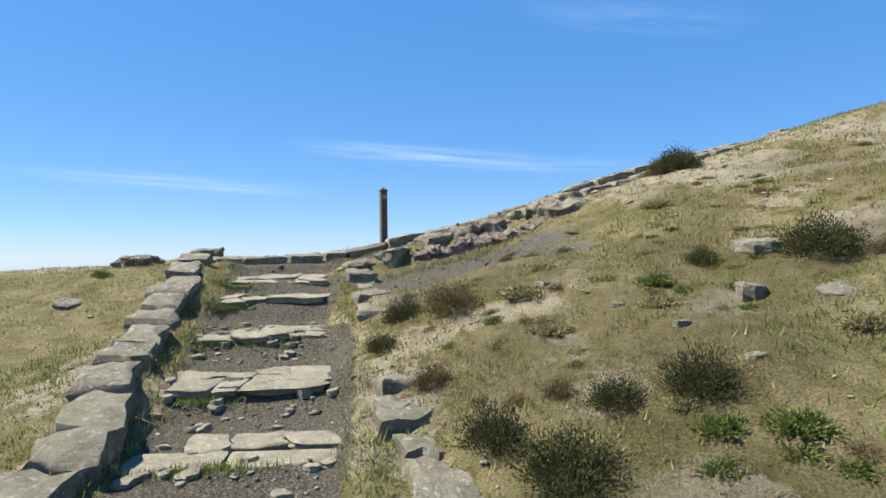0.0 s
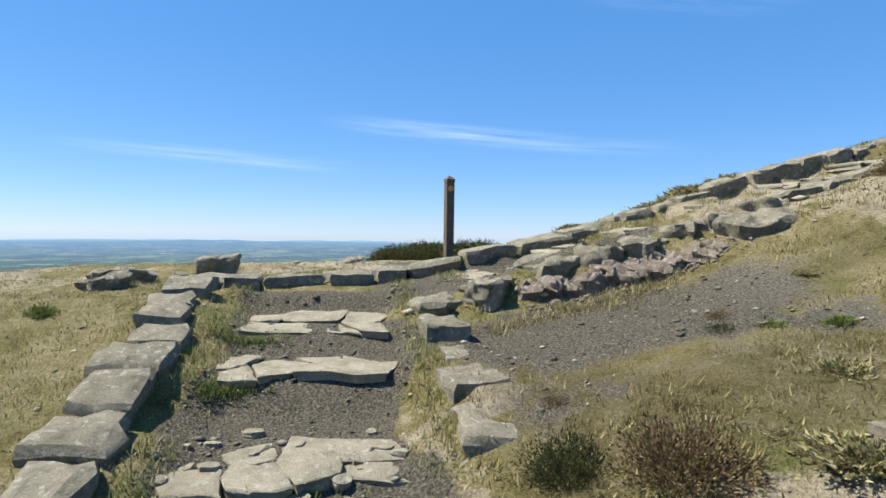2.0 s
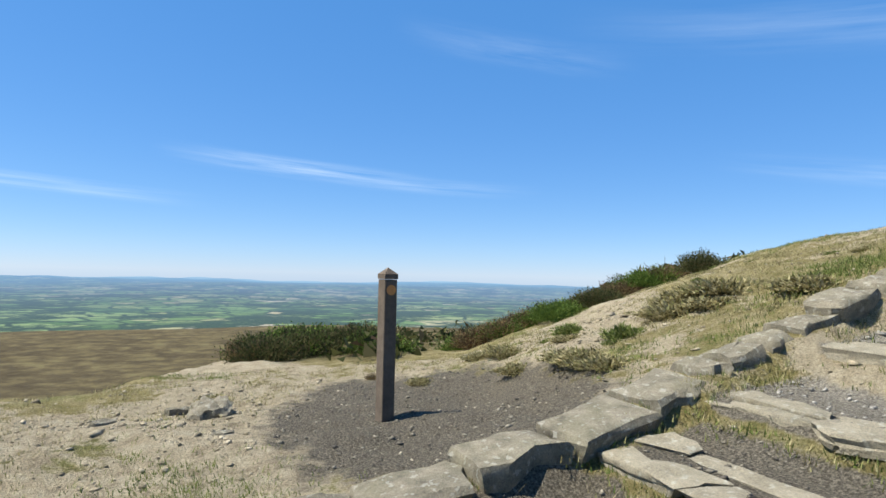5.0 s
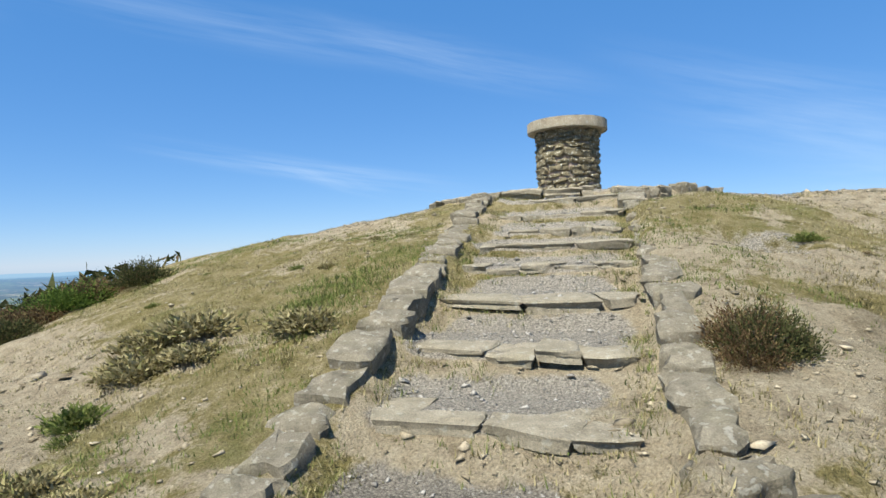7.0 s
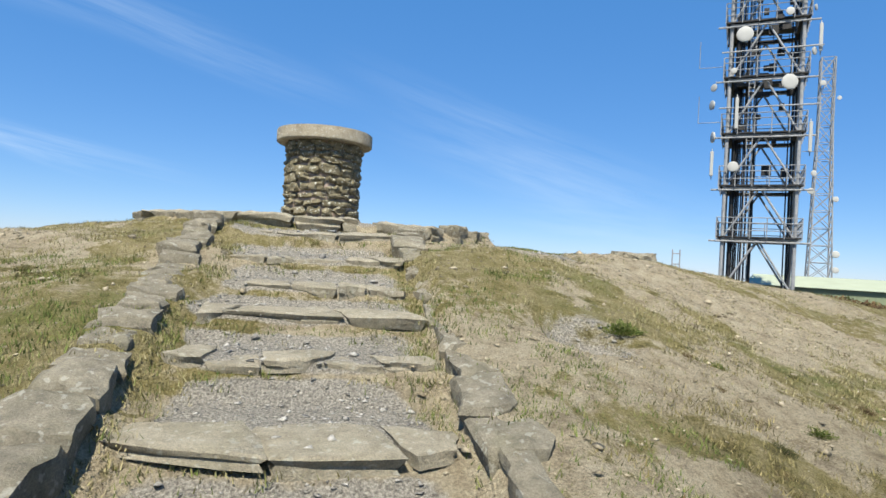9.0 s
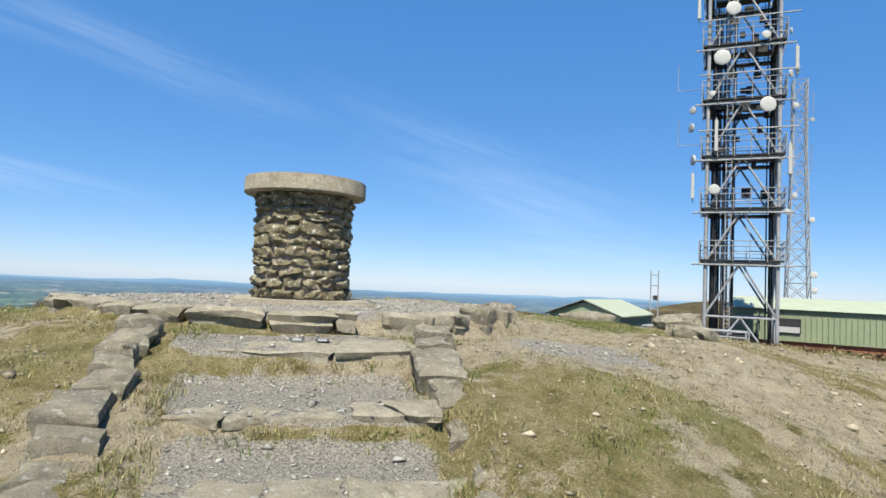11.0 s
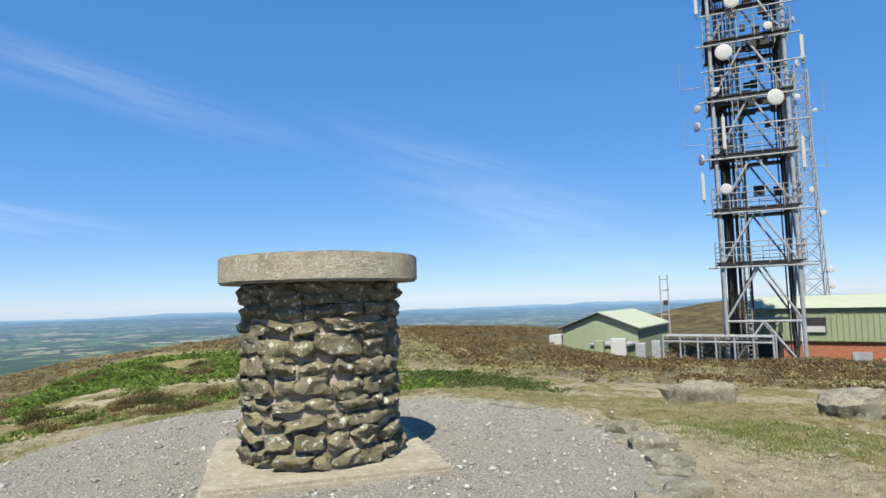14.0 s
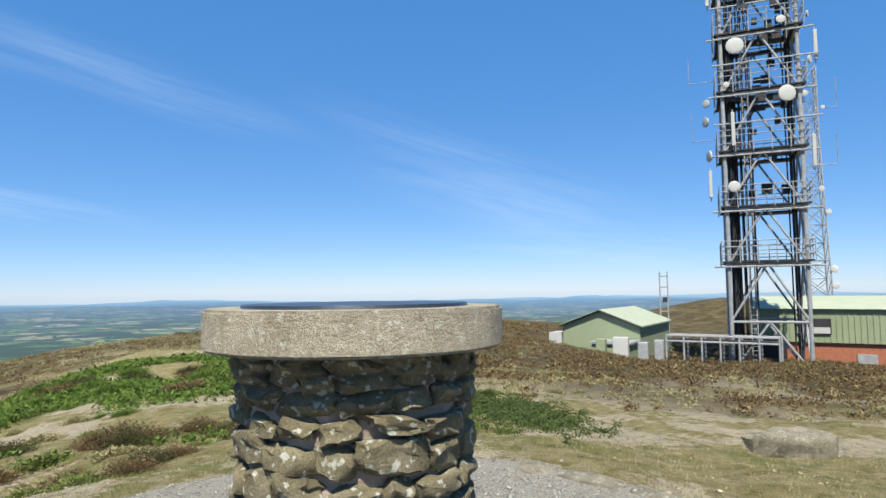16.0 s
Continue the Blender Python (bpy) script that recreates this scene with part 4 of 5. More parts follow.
def big_tower():
    t = tagged(new("telecom_tower"), "broad galvanised steel lattice tower hung with white dishes", "telecom tower")
    base = hz(37.9, 59.5) - 0.3
    t.location, t.rotation_euler = (37.9, 59.5, base), (0, 0, radians(-33))
    h = 3.05
    lev = [0.0, 4.3, 9.4, 14.3, 19.3, 24.7, 30.0, 35.5, 41.0]
    corners = [(-h, -h), (h, -h), (h, h), (-h, h)]
    for x, y in corners:
        one_beam("leg", (x, y, -0.5), (x, y, lev[-1]), 0.17, STEEL, t, 8)
    for n in range(len(lev) - 1):
        z0, z1 = lev[n], lev[n + 1]
        for k in range(4):
            (x0, y0), (x1, y1) = corners[k], corners[(k + 1) % 4]
            mx, my = (x0 + x1) / 2, (y0 + y1) / 2
            one_beam("brace", (x0, y0, z0), (mx, my, z1), 0.10, STEEL, t)
            one_beam("brace", (x1, y1, z0), (mx, my, z1), 0.10, STEEL, t)
            one_beam("girt", (x0, y0, z1), (x1, y1, z1), 0.11, STEEL, t)
        if n >= 1:
            bm = bmesh.new()
            for sx, sy, w, d in ((0, -h, 2 * h + 1.0, 0.8), (0, h, 2 * h + 1.0, 0.8), (-h, 0, 0.8, 2 * h - 0.8), (h, 0, 0.8, 2 * h - 0.8)):
                box(bm, sx, sy, z1 + 0.12, w, d, 0.12)
            box(bm, 0, 0.4, z1 + 0.15, 2 * h - 1.2, 1.2, 0.25)
            part("platform", bm, DARKSTEEL, t, "dark grating platform")
            bm = bmesh.new()
            e = h + 0.55
            for zz in (0.8, 1.5, 2.0):
                for k in range(4):
                    (x0, y0), (x1, y1) = [(e * a / h, e * b / h) for a, b in (corners[k], corners[(k + 1) % 4])]
                    beam(bm, (x0, y0, z1 + zz), (x1, y1, z1 + zz), 0.045, 5)
            for k in range(4):
                (x0, y0), (x1, y1) = [(e * a / h, e * b / h) for a, b in (corners[k], corners[(k + 1) % 4])]
                for s in (0.0, 0.2, 0.4, 0.6, 0.8):
                    beam(bm, (x0 + (x1 - x0) * s, y0 + (y1 - y0) * s, z1), (x0 + (x1 - x0) * s, y0 + (y1 - y0) * s, z1 + 2.0), 0.045, 5)
            part("railing", bm, STEEL, t, "tubular guard railing")
            one_beam("mounting_rail", (-h - 1.2, -h - 0.3, z1 - 0.25), (h + 1.3, -h - 0.3, z1 - 0.25), 0.09, STEEL, t)
        if n >= 4:
            one_beam("mounting_rail", (-h - 0.8, -h - 0.4, z0 + 2.6), (h + 1.6, -h - 0.4, z0 + 2.6), 0.08, STEEL, t)
    # ladders, cable ladder and feeder bundles
    rnd = random.Random(8)
    for x, y, n, spread in ((-2.1, 0.9, 14, 0.6), (-1.0, 1.8, 8, 0.5), (2.6, 1.6, 7, 0.35)):
        bm = bmesh.new()
        for _ in range(n):
            dx, dy = rnd.uniform(-spread, spread), rnd.uniform(-spread, spread)
            beam(bm, (x + dx, y + dy, -0.3), (x + dx + rnd.uniform(-.1, .1), y + dy, lev[-1] * rnd.uniform(0.75, 1.0)), rnd.uniform(0.04, 0.085), 5)
        tagged(part("cable_ladder", bm, DARKSTEEL, t, "black feeder cables on a ladder"), kind="stuff")
    bm = bmesh.new()
    for s in (-1.35, -0.85):
        beam(bm, (s, -1.0, 0), (s, -1.0, lev[-1]), 0.05, 5)
    for i in range(100):
        beam(bm, (-1.35, -1.0, 0.4 * i), (-0.85, -1.0, 0.4 * i), 0.025, 4)
    part("ladder", bm, STEEL, t)
    bm = bmesh.new()
    for i in range(46):
        zz = rnd.uniform(15, 40)
        box(bm, rnd.uniform(-2.6, 2.6), rnd.uniform(-2.6, 2.4), zz, rnd.uniform(0.3, 0.9), rnd.uniform(0.3, 0.7), rnd.uniform(0.3, 1.0))
    tagged(part("equipment_rack", bm, DARKSTEEL, t, "dark equipment boxes between the legs"), kind="stuff")
    for x, y, z, r, yaw in ((-1.9, -3.7, 28.8, 1.0, 5), (2.0, -3.7, 24.0, 0.98, 20), (-2.4, -3.7, 16.2, 0.66, 0), (1.8, -3.7, 30.6, 0.5, 10), (-2.7, -3.7, 25.4, 0.36, 0),
                            (-4.3, -3.0, 19.2, 0.72, -70), (-4.4, -3.2, 24.0, 0.5, -40), (-4.5, -3.2, 22.3, 0.62, -60), (3.9, -3.4, 26.8, 0.5, 60), (3.9, -3.2, 30.9, 0.4, 70),
                            (-1.0, -3.6, 33.5, 0.9, 15), (4.3, -3.2, 15.6, 0.36, 30), (2.4, -3.6, 35.0, 0.6, 0)):
        dish(t, x, y, z, r * 0.85, yaw)
    for x, y, z, hh in ((-4.3, -3.2, 15.4, 2.4), (3.9, -3.4, 17.5, 2.8), (4.4, -3.2, 26.8, 2.6), (-2.3, -3.8, 19.8, 3.0), (-4.0, -3.2, 33.0, 2.0)):
        panel(t, x, y, z, hh)
    bm = bmesh.new()
    for x, z, s in ((-4.6, 26.0, -1), (4.5, 22.5, 1), (-4.5, 20.6, -1), (4.4, 17.6, 1)):
        beam(bm, (0.75 * x, -3.2, z), (x + s * 1.2, -3.2, z), 0.03, 4)
        beam(bm, (x + s * 1.2, -3.2, z), (x + s * 1.2, -3.2, z + 2.6), 0.03, 4)
    tagged(part("whip_antennas", bm, STEEL, t, "thin whip aerials on arms"), kind="stuff")


def thin_tower():
    t = tagged(new("lattice_mast"), "slender tapering steel lattice mast behind the larger tower", "lattice mast")
    t.location, t.rotation_euler = (58.1, 76.5, hz(58.1, 76.5) - 0.4), (0, 0, radians(-30))
    top, w0, w1 = 35.5, 1.5, 0.8
    lev = [top * i / 16 for i in range(17)]

    def corner(k, z):
        w = w0 + (w1 - w0) * min(1, z / (top * 0.75))
        return ((-w, -w, z), (w, -w, z), (w, w, z), (-w, w, z))[k]

    for k in range(4):
        one_beam("leg", corner(k, 0), corner(k, top * 0.75), 0.10, STEEL, t)
        one_beam("leg", corner(k, top * 0.75), corner(k, top), 0.10, STEEL, t)
        bm = bmesh.new()
        for n in range(16):
            beam(bm, corner(k, lev[n]), corner((k + 1) % 4, lev[n + 1]), 0.05, 5)
            beam(bm, corner((k + 1) % 4, lev[n]), corner(k, lev[n + 1]), 0.05, 5)
            beam(bm, corner(k, lev[n + 1]), corner((k + 1) % 4, lev[n + 1]), 0.05, 5)
        tagged(part("lattice", bm, STEEL, t), kind="stuff")
    for x, y, z, r in ((-1.5, -1.6, 18, 0.45), (1.35, -1.3, 17, 0.4), (1.6, -1.4, 10, 0.5), (1.65, -1.4, 8, 0.45), (-0.6, -1.3, 32, 0.4), (1.3, -1.2, 30, 0.3)):
        dish(t, x, y, z, r, 0)


def small_mast():
    t = tagged(new("aerial_mast"), "small twin-pole steel aerial mast beyond the sheds", "mast")
    x, y = 52.5, 103.0
    t.location, t.rotation_euler = (x, y, hz(x, y)), (0, 0, radians(-29))
    top = 6.4 - hz(x, y)
    for s in (-0.6, 0.6):
        one_beam("pole", (s, 0, -0.3), (s, 0, top), 0.12, STEEL, t)
    for z in (0.35, 0.55, 0.75, 0.93):
        one_beam("rung", (-0.6, 0, top * z), (0.6, 0, top * z), 0.09, STEEL, t)
    bm = bmesh.new()
    box(bm, 0.15, 0, top * 0.5, 0.7, 0.5, 0.8)
    part("aerial_box", bm, DARKSTEEL, t)


def prism(bm, w, d, z0, eave, ridge):
    """A gabled body: x across the gable, y along the ridge."""
    vs = [bm.verts.new(c) for c in ((-w, 0, z0), (w, 0, z0), (w, 0, eave), (0, 0, ridge), (-w, 0, eave), (-w, d, z0), (w, d, z0), (w, d, eave), (0, d, ridge), (-w, d, eave))]
    for f in ((0, 1, 2, 3, 4), (9, 8, 7, 6, 5), (1, 6, 7, 2), (5, 0, 4, 9)):
        bm.faces.new([vs[i] for i in f])


def shed():
    s = tagged(new("equipment_shed"), "pale green metal-clad gabled equipment shed on the moor", "shed")
    x, y = 26.0, 69.0
    base = 3.5 - 68 * 0.104
    s.location, s.rotation_euler = (x, y, base), (0, 0, radians(-42))
    bm = bmesh.new()
    prism(bm, 4.0, 13, -1.5, 3.55, 5.0)
    part("shell", bm, CLADGREEN, s)
    for side in (-1, 1):
        bm = bmesh.new()
        vs = [bm.verts.new(c) for c in ((side * 4.3, -0.3, 3.5), (0, -0.3, 5.12), (0, 13.3, 5.12), (side * 4.3, 13.3, 3.5))]
        f = bm.faces.new(vs)
        ext = bmesh.ops.extrude_face_region(bm, geom=[f])
        bmesh.ops.translate(bm, vec=(0, 0, 0.14), verts=[e for e in ext["geom"] if isinstance(e, bmesh.types.BMVert)])
        bmesh.ops.recalc_face_normals(bm, faces=bm.faces[:])
        part("roof_slope", bm, ROOFGREEN, s)
        bm = bmesh.new()
        beam(bm, (side * 4.3, -0.34, 3.5), (0, -0.34, 5.14), 0.09, 4)
        part("barge_board", bm, DARKSTEEL, s, "dark gable edge")
    bm = bmesh.new()
    box(bm, -4.9, 1.2, -1.5, 1.4, 2.4, 4.3)
    part("annexe", bm, DISHWHITE, s, "small white lean-to")
    bm = bmesh.new()
    box(bm, 2.2, -2.2, -1.2, 3.6, 3.6, 3.3)
    part("extension", bm, CLADGREEN, s, "low flat-roofed extension")
    bm = bmesh.new()
    box(bm, 2.2, -2.2, 2.12, 4.0, 4.0, 0.18)
    part("extension_roof", bm, STEEL, s)


def long_building():
    s = tagged(new("brick_building"), "long building of green cladding over red brick", "building")
    az0 = radians(46.5)
    x, y = -1.0 + 73 * math.sin(az0), 7.5 + 73 * math.cos(az0)
    s.location, s.rotation_euler = (x, y, 3.5 - 73 * 0.106), (0, 0, radians(-43))
    L = 13.5
    bm = bmesh.new()
    box(bm, 0, 6, -0.6, 2 * L, 12, 3.1)
    part("brick_wall", bm, BRICK, s, "red brick lower wall")
    bm = bmesh.new()
    box(bm, 0, 5.9, 2.5, 2 * L + 0.2, 12.3, 3.3)
    part("cladding", bm, CLADGREEN, s, "ribbed green cladding")
    bm = bmesh.new()
    for i in range(54):
        box(bm, -L + 0.25 + i * 0.5, -0.3, 2.55, 0.06, 0.06, 3.2)
    part("cladding_rib", bm, CLADGREEN, s)
    bm = bmesh.new()
    vs = [bm.verts.new(c) for c in ((-L - 0.4, -0.6, 5.8), (L + 0.4, -0.6, 5.8), (L + 0.4, 6, 7.0), (-L - 0.4, 6, 7.0), (-L - 0.4, 12.6, 5.8), (L + 0.4, 12.6, 5.8))]
    bm.faces.new([vs[0], vs[1], vs[2], vs[3]])
    bm.faces.new([vs[3], vs[2], vs[5], vs[4]])
    bm.faces.new([vs[0], vs[3], vs[4]])
    bm.faces.new([vs[1], vs[5], vs[2]])
    part("roof", bm, ROOFGREEN, s, "shallow pale green roof")
    for wx in (-8.2, 6.5):
        bm = bmesh.new()
        box(bm, wx, -0.34, 3.35, 3.0, 0.12, 1.5)
        w = part("window", bm, DARKSTEEL, s, "dark strip window")
        bm = bmesh.new()
        box(bm, wx, -0.44, 3.4, 2.8, 0.06, 0.6)
        part("blind", bm, DISHWHITE, w, "white blind in lower half")
    bm = bmesh.new()
    box(bm, -3.9, -0.08, 0.6, 1.6, 0.16, 0.9)
    part("vent_grille", bm, STEEL, s)
    # No opening is cut; a dark block stands for the bay's shaded inside.
    bm = bmesh.new()
    box(bm, -12.3, -0.2, -0.6, 3.4, 0.5, 3.6)
    part("bay_shade", bm, DARKSTEEL, s, "dark block standing in for the shade inside an open bay")


def cable_bridge():
    s = tagged(new("cable_bridge"), "low steel cable gantry running from shed to tower", "cable gantry")
    a, b = Vector((29.5, 62.0, 0)), Vector((36.0, 55.5, 0))
    s.location = (a.x, a.y, -3.6)
    d = b - a
    side = Vector((-d.y, d.x, 0)).normalized()
    for off in (-0.7, 0.7):
        for z in (2.6, 3.1):
            one_beam("rail", side * off + Vector((0, 0, z)), d + side * off + Vector((0, 0, z)), 0.09, STEEL, s)
        for i in range(7):
            p = d * (i / 6) + side * off
            one_beam("post", p + Vector((0, 0, -0.4)), p + Vector((0, 0, 3.1)), 0.09, STEEL, s)
    for i in range(6):
        one_beam("cable", side * (-0.55 + 0.22 * i) + Vector((0, 0, 2.72)), d + side * (-0.55 + 0.22 * i) + Vector((0, 0, 2.72)), 0.07, DARKSTEEL, s, 5)


big_tower()
thin_tower()
small_mast()
shed()
long_building()
cable_bridge()
rnd = random.Random(77)
for n, (x, y, sx, sz, m, lbl) in enumerate([(25.2, 62.8, 1.4, 2.0, DISHWHITE, "white metal equipment cabinet"), (27.0, 62.0, 0.9, 1.7, STEEL, "grey steel equipment cabinet"), (28.3, 61.5, 0.8, 1.9, STEEL, "grey steel equipment cabinet"), (23.8, 64.0, 0.9, 1.5, CLADGREEN, "green metal equipment cabinet")]):
    top = tagged(new("equipment_cabinet"), lbl, "cabinet", "cabinets by the shed")
    top.location, top.rotation_euler = (x, y, hz(x, y) - 0.1), (0, 0, radians(-35))
    bm = bmesh.new()
    box(bm, 0, 0, 0, sx, 0.8, sz)
    bmesh.ops.bevel(bm, geom=bm.edges[:], offset=0.04, segments=1, affect="EDGES")
    part("body", bm, m, top)
    bm = bmesh.new()
    box(bm, 0, -0.42, 0.12, sx * 0.8, 0.05, sz * 0.85)
    part("door", bm, m, top)
bm = bmesh.new()
bmesh.ops.create_uvsphere(bm, u_segments=20, v_segments=10, radius=1.0, matrix=Matrix.Translation((0, 0, 0.5)) @ Matrix.Diagonal((1.5, 0.9, 0.5, 1)))
ob = mesh_object("upturned_dish", bm, DISHWHITE)
ob.location = (47.8, 55.2, hz(47.8, 55.2) - 0.1)
tagged(ob, "white upturned dish lying by the brick wall", "dish")


# ---- clouds: thin high wisps ----
def cloud_material():
    m, n, l, b = shader("cirrus", 1.0)
    uv = n.new("ShaderNodeUVMap").outputs[0]
    mp = n.new("ShaderNodeMapping")
    mp.inputs["Scale"].default_value = (1.2, 2.2, 1)
    l.new(uv, mp.inputs["Vector"])
    info = n.new("ShaderNodeObjectInfo").outputs["Random"]
    cmb = n.new("ShaderNodeCombineXYZ")
    l.new(calc(n, l, "MULTIPLY", info, 40.0), cmb.inputs[0])
    l.new(cmb.outputs[0], mp.inputs["Location"])
    streak = ramp(n, l, tex_noise(n, l, mp.outputs[0], 2.0, 7, 0.6), [(0.35, (0, 0, 0)), (0.75, (1, 1, 1))])
    sepx = n.new("ShaderNodeSeparateXYZ")
    l.new(uv, sepx.inputs[0])

    def fade(c):
        return calc(n, l, "POWER", calc(n, l, "MULTIPLY", calc(n, l, "MULTIPLY", c, calc(n, l, "SUBTRACT", 1.0, c)), 4.0), 1.8)

    thick = n.new("ShaderNodeAttribute")
    thick.attribute_name = "thick"
    alpha = calc(n, l, "MULTIPLY", calc(n, l, "MULTIPLY", fade(sepx.outputs[0]), fade(sepx.outputs[1])), calc(n, l, "MULTIPLY", calc(n, l, "MULTIPLY", streak, 0.5), thick.outputs["Fac"]))
    em, tr, mx = n.new("ShaderNodeEmission"), n.new("ShaderNodeBsdfTransparent"), n.new("ShaderNodeMixShader")
    em.inputs[0].default_value, em.inputs[1].default_value = (0.66, 0.78, 0.90, 1), 0.67
    l.new(alpha, mx.inputs[0])
    l.new(tr.outputs[0], mx.inputs[1])
    l.new(em.outputs[0], mx.inputs[2])
    l.new(mx.outputs[0], n["Material Output"].inputs["Surface"])
    return m


CIRRUS = cloud_material()


def cloud(az_a, el_a, az_b, el_b, half, thick, far):
    """A wisp between two bearings (degrees left of north, degrees up), half as wide as given."""
    nu, nv = 40, 8
    verts, uvs, faces = [], [], []
    slope = math.atan2(el_b - el_a, az_b - az_a)
    for i in range(nu + 1):
        for j in range(nv + 1):
            u, v = i / nu, j / nv
            a = az_a + (az_b - az_a) * u - math.sin(slope) * half * (2 * v - 1)
            e = el_a + (el_b - el_a) * u + math.cos(slope) * half * (2 * v - 1) * (1 if az_b > az_a else -1)
            a, e = radians(a), radians(e)
            verts.append((-far * math.sin(a) * math.cos(e), far * math.cos(a) * math.cos(e), far * math.sin(e)))
            uvs.append((u, v))
    for i in range(nu):
        for j in range(nv):
            k = i * (nv + 1) + j
            faces.append((k, k + 1, k + nv + 2, k + nv + 1))
    me = bpy.data.meshes.new("cloud")
    me.from_pydata(verts, [], faces)
    lay = me.uv_layers.new(name="UVMap")
    for lp in me.loops:
        lay.data[lp.index].uv = uvs[lp.vertex_index]
    at = me.attributes.new("thick", "FLOAT", "POINT")
    at.data.foreach_set("value", [thick] * len(verts))
    me.materials.append(CIRRUS)
    tagged(new("cloud", me), "thin white wisp of high cloud", "cloud", "high clouds", "structure")


for n, c in enumerate([(68, 8.2, 94, 10.2, 1.1, 1.0), (58, 7.6, 82, 8.6, 0.9, 0.5), (88, 5.9, 116, 7.1, 0.9, 0.75), (12, 5.4, 46, 10.2, 1.3, 0.6), (50, 18, 74, 22, 1.8, 0.35), (8, 17, 60, 22, 2.6, 0.35), (-2, 13, 34, 21, 2.4, 0.42),
                       (-34, 3.0, 2, 13.5, 3.6, 0.5), (-30, 6.5, 6, 18, 2.4, 0.3), (20, 5, 34, 8.6, 1.0, 0.5), (-40, 2.2, -8, 5.2, 3.2, 0.45)]):
    cloud(*c, 4500 - 40 * n)


# ---- plants ----
def shrub_mesh(name, seed, material, sprigs=420, flat=0.75, leaf=0.11):
    """A bush of unit radius: many leafy sprigs fanning out of one base, uneven in outline."""
    rnd = random.Random(seed)
    off = Vector((seed * 3.1, seed * 1.7, 0))
    verts, faces = [], []
    for _ in range(sprigs):
        a, e = rnd.uniform(0, 2 * math.pi), math.asin(rnd.uniform(0.02, 1))
        d = Vector((math.cos(a) * math.cos(e), math.sin(a) * math.cos(e), math.sin(e) * flat))
        reach = (0.72 + 0.35 * noise.noise(d * 2.3 + off)) * rnd.uniform(0.75, 1.12)
        root = Vector((d.x, d.y, 0)) * 0.35 * rnd.random()
        for s in (0.45, 0.62, 0.8, 0.95):
            p = root + d * reach * (s + rnd.uniform(-0.08, 0.08))
            q = (d + Vector((rnd.uniform(-0.7, 0.7), rnd.uniform(-0.7, 0.7), rnd.uniform(-0.2, 0.8)))).normalized() * leaf * rnd.uniform(0.7, 1.4)
            w = q.cross(Vector((rnd.uniform(-1, 1), rnd.uniform(-1, 1), rnd.uniform(-1, 1)))).normalized() * leaf * 0.28
            k = len(verts)
            verts += [p - w, p + w, p + q]
            faces.append((k, k + 1, k + 2))
    me = bpy.data.meshes.new(name)
    me.from_pydata([tuple(v) for v in verts], [], faces)
    me.materials.append(material)
    return me


def stem_mesh(seed):
    rnd = random.Random(seed)
    bm = bmesh.new()
    for _ in range(14):
        a = rnd.uniform(0, 2 * math.pi)
        beam(bm, (0.06 * math.cos(a), 0.06 * math.sin(a), -0.1), (0.5 * math.cos(a), 0.5 * math.sin(a), rnd.uniform(0.25, 0.5)), 0.018, 4)
    me = bpy.data.meshes.new("stems")
    bm.to_mesh(me)
    bm.free()
    me.materials.append(POSTWOOD)
    return me


STEMS = stem_mesh(3)
BUSHES = {
    "heather": [shrub_mesh("foliage", 200 + n, HEATHER, 1500, 1.05, 0.06) for n in range(3)],
    "brown": [shrub_mesh("foliage", 210 + n, MOOR, 1500, 1.0, 0.06) for n in range(2)],
    "green": [shrub_mesh("foliage", 220 + n, BRACKEN, 1000, 0.7, 0.08) for n in range(3)],
    "tuft": [shrub_mesh("foliage", 230 + n, GRASS, 600, 0.9, 0.15) for n in range(2)],
    "straw": [shrub_mesh("foliage", 240 + n, STRAW, 700, 0.6, 0.13) for n in range(2)],
}
BIG = {"heather": [shrub_mesh("foliage", 250 + n, HEATHER, 1700, 0.85, 0.06) for n in range(2)],
       "brown": [shrub_mesh("foliage", 255 + n, MOOR, 1700, 0.8, 0.06) for n in range(2)],
       "green": [shrub_mesh("foliage", 260 + n, BRACKEN, 1700, 0.8, 0.065) for n in range(2)]}
WORDS = {"heather": ("dark green heather bush on dry grass", "heather bush"), "brown": ("brown withered heather bush on dry grass", "heather bush"),
         "green": ("bright green bracken clump on the slope", "bracken clump"), "tuft": ("tuft of fresh green grass on the slope", "grass tuft"),
         "straw": ("tussock of dry straw-coloured grass", "grass tussock")}


def bush(kind, x, y, r, rnd, squash=1.0):
    top = tagged(new(WORDS[kind][1].replace(" ", "_"), rnd.choice((BIG if r > 0.36 else BUSHES)[kind])), *WORDS[kind], group=WORDS[kind][1] + "s")
    top.matrix_basis = pose(x, y, hz(x, y) - 0.03, 0, 0, rnd.uniform(0, 360)) @ Matrix.Diagonal((r, r, r * squash, 1))
    if kind in ("heather", "brown") and r < 0.3:
        st = new("woody_stem", STEMS)
        st.parent = top


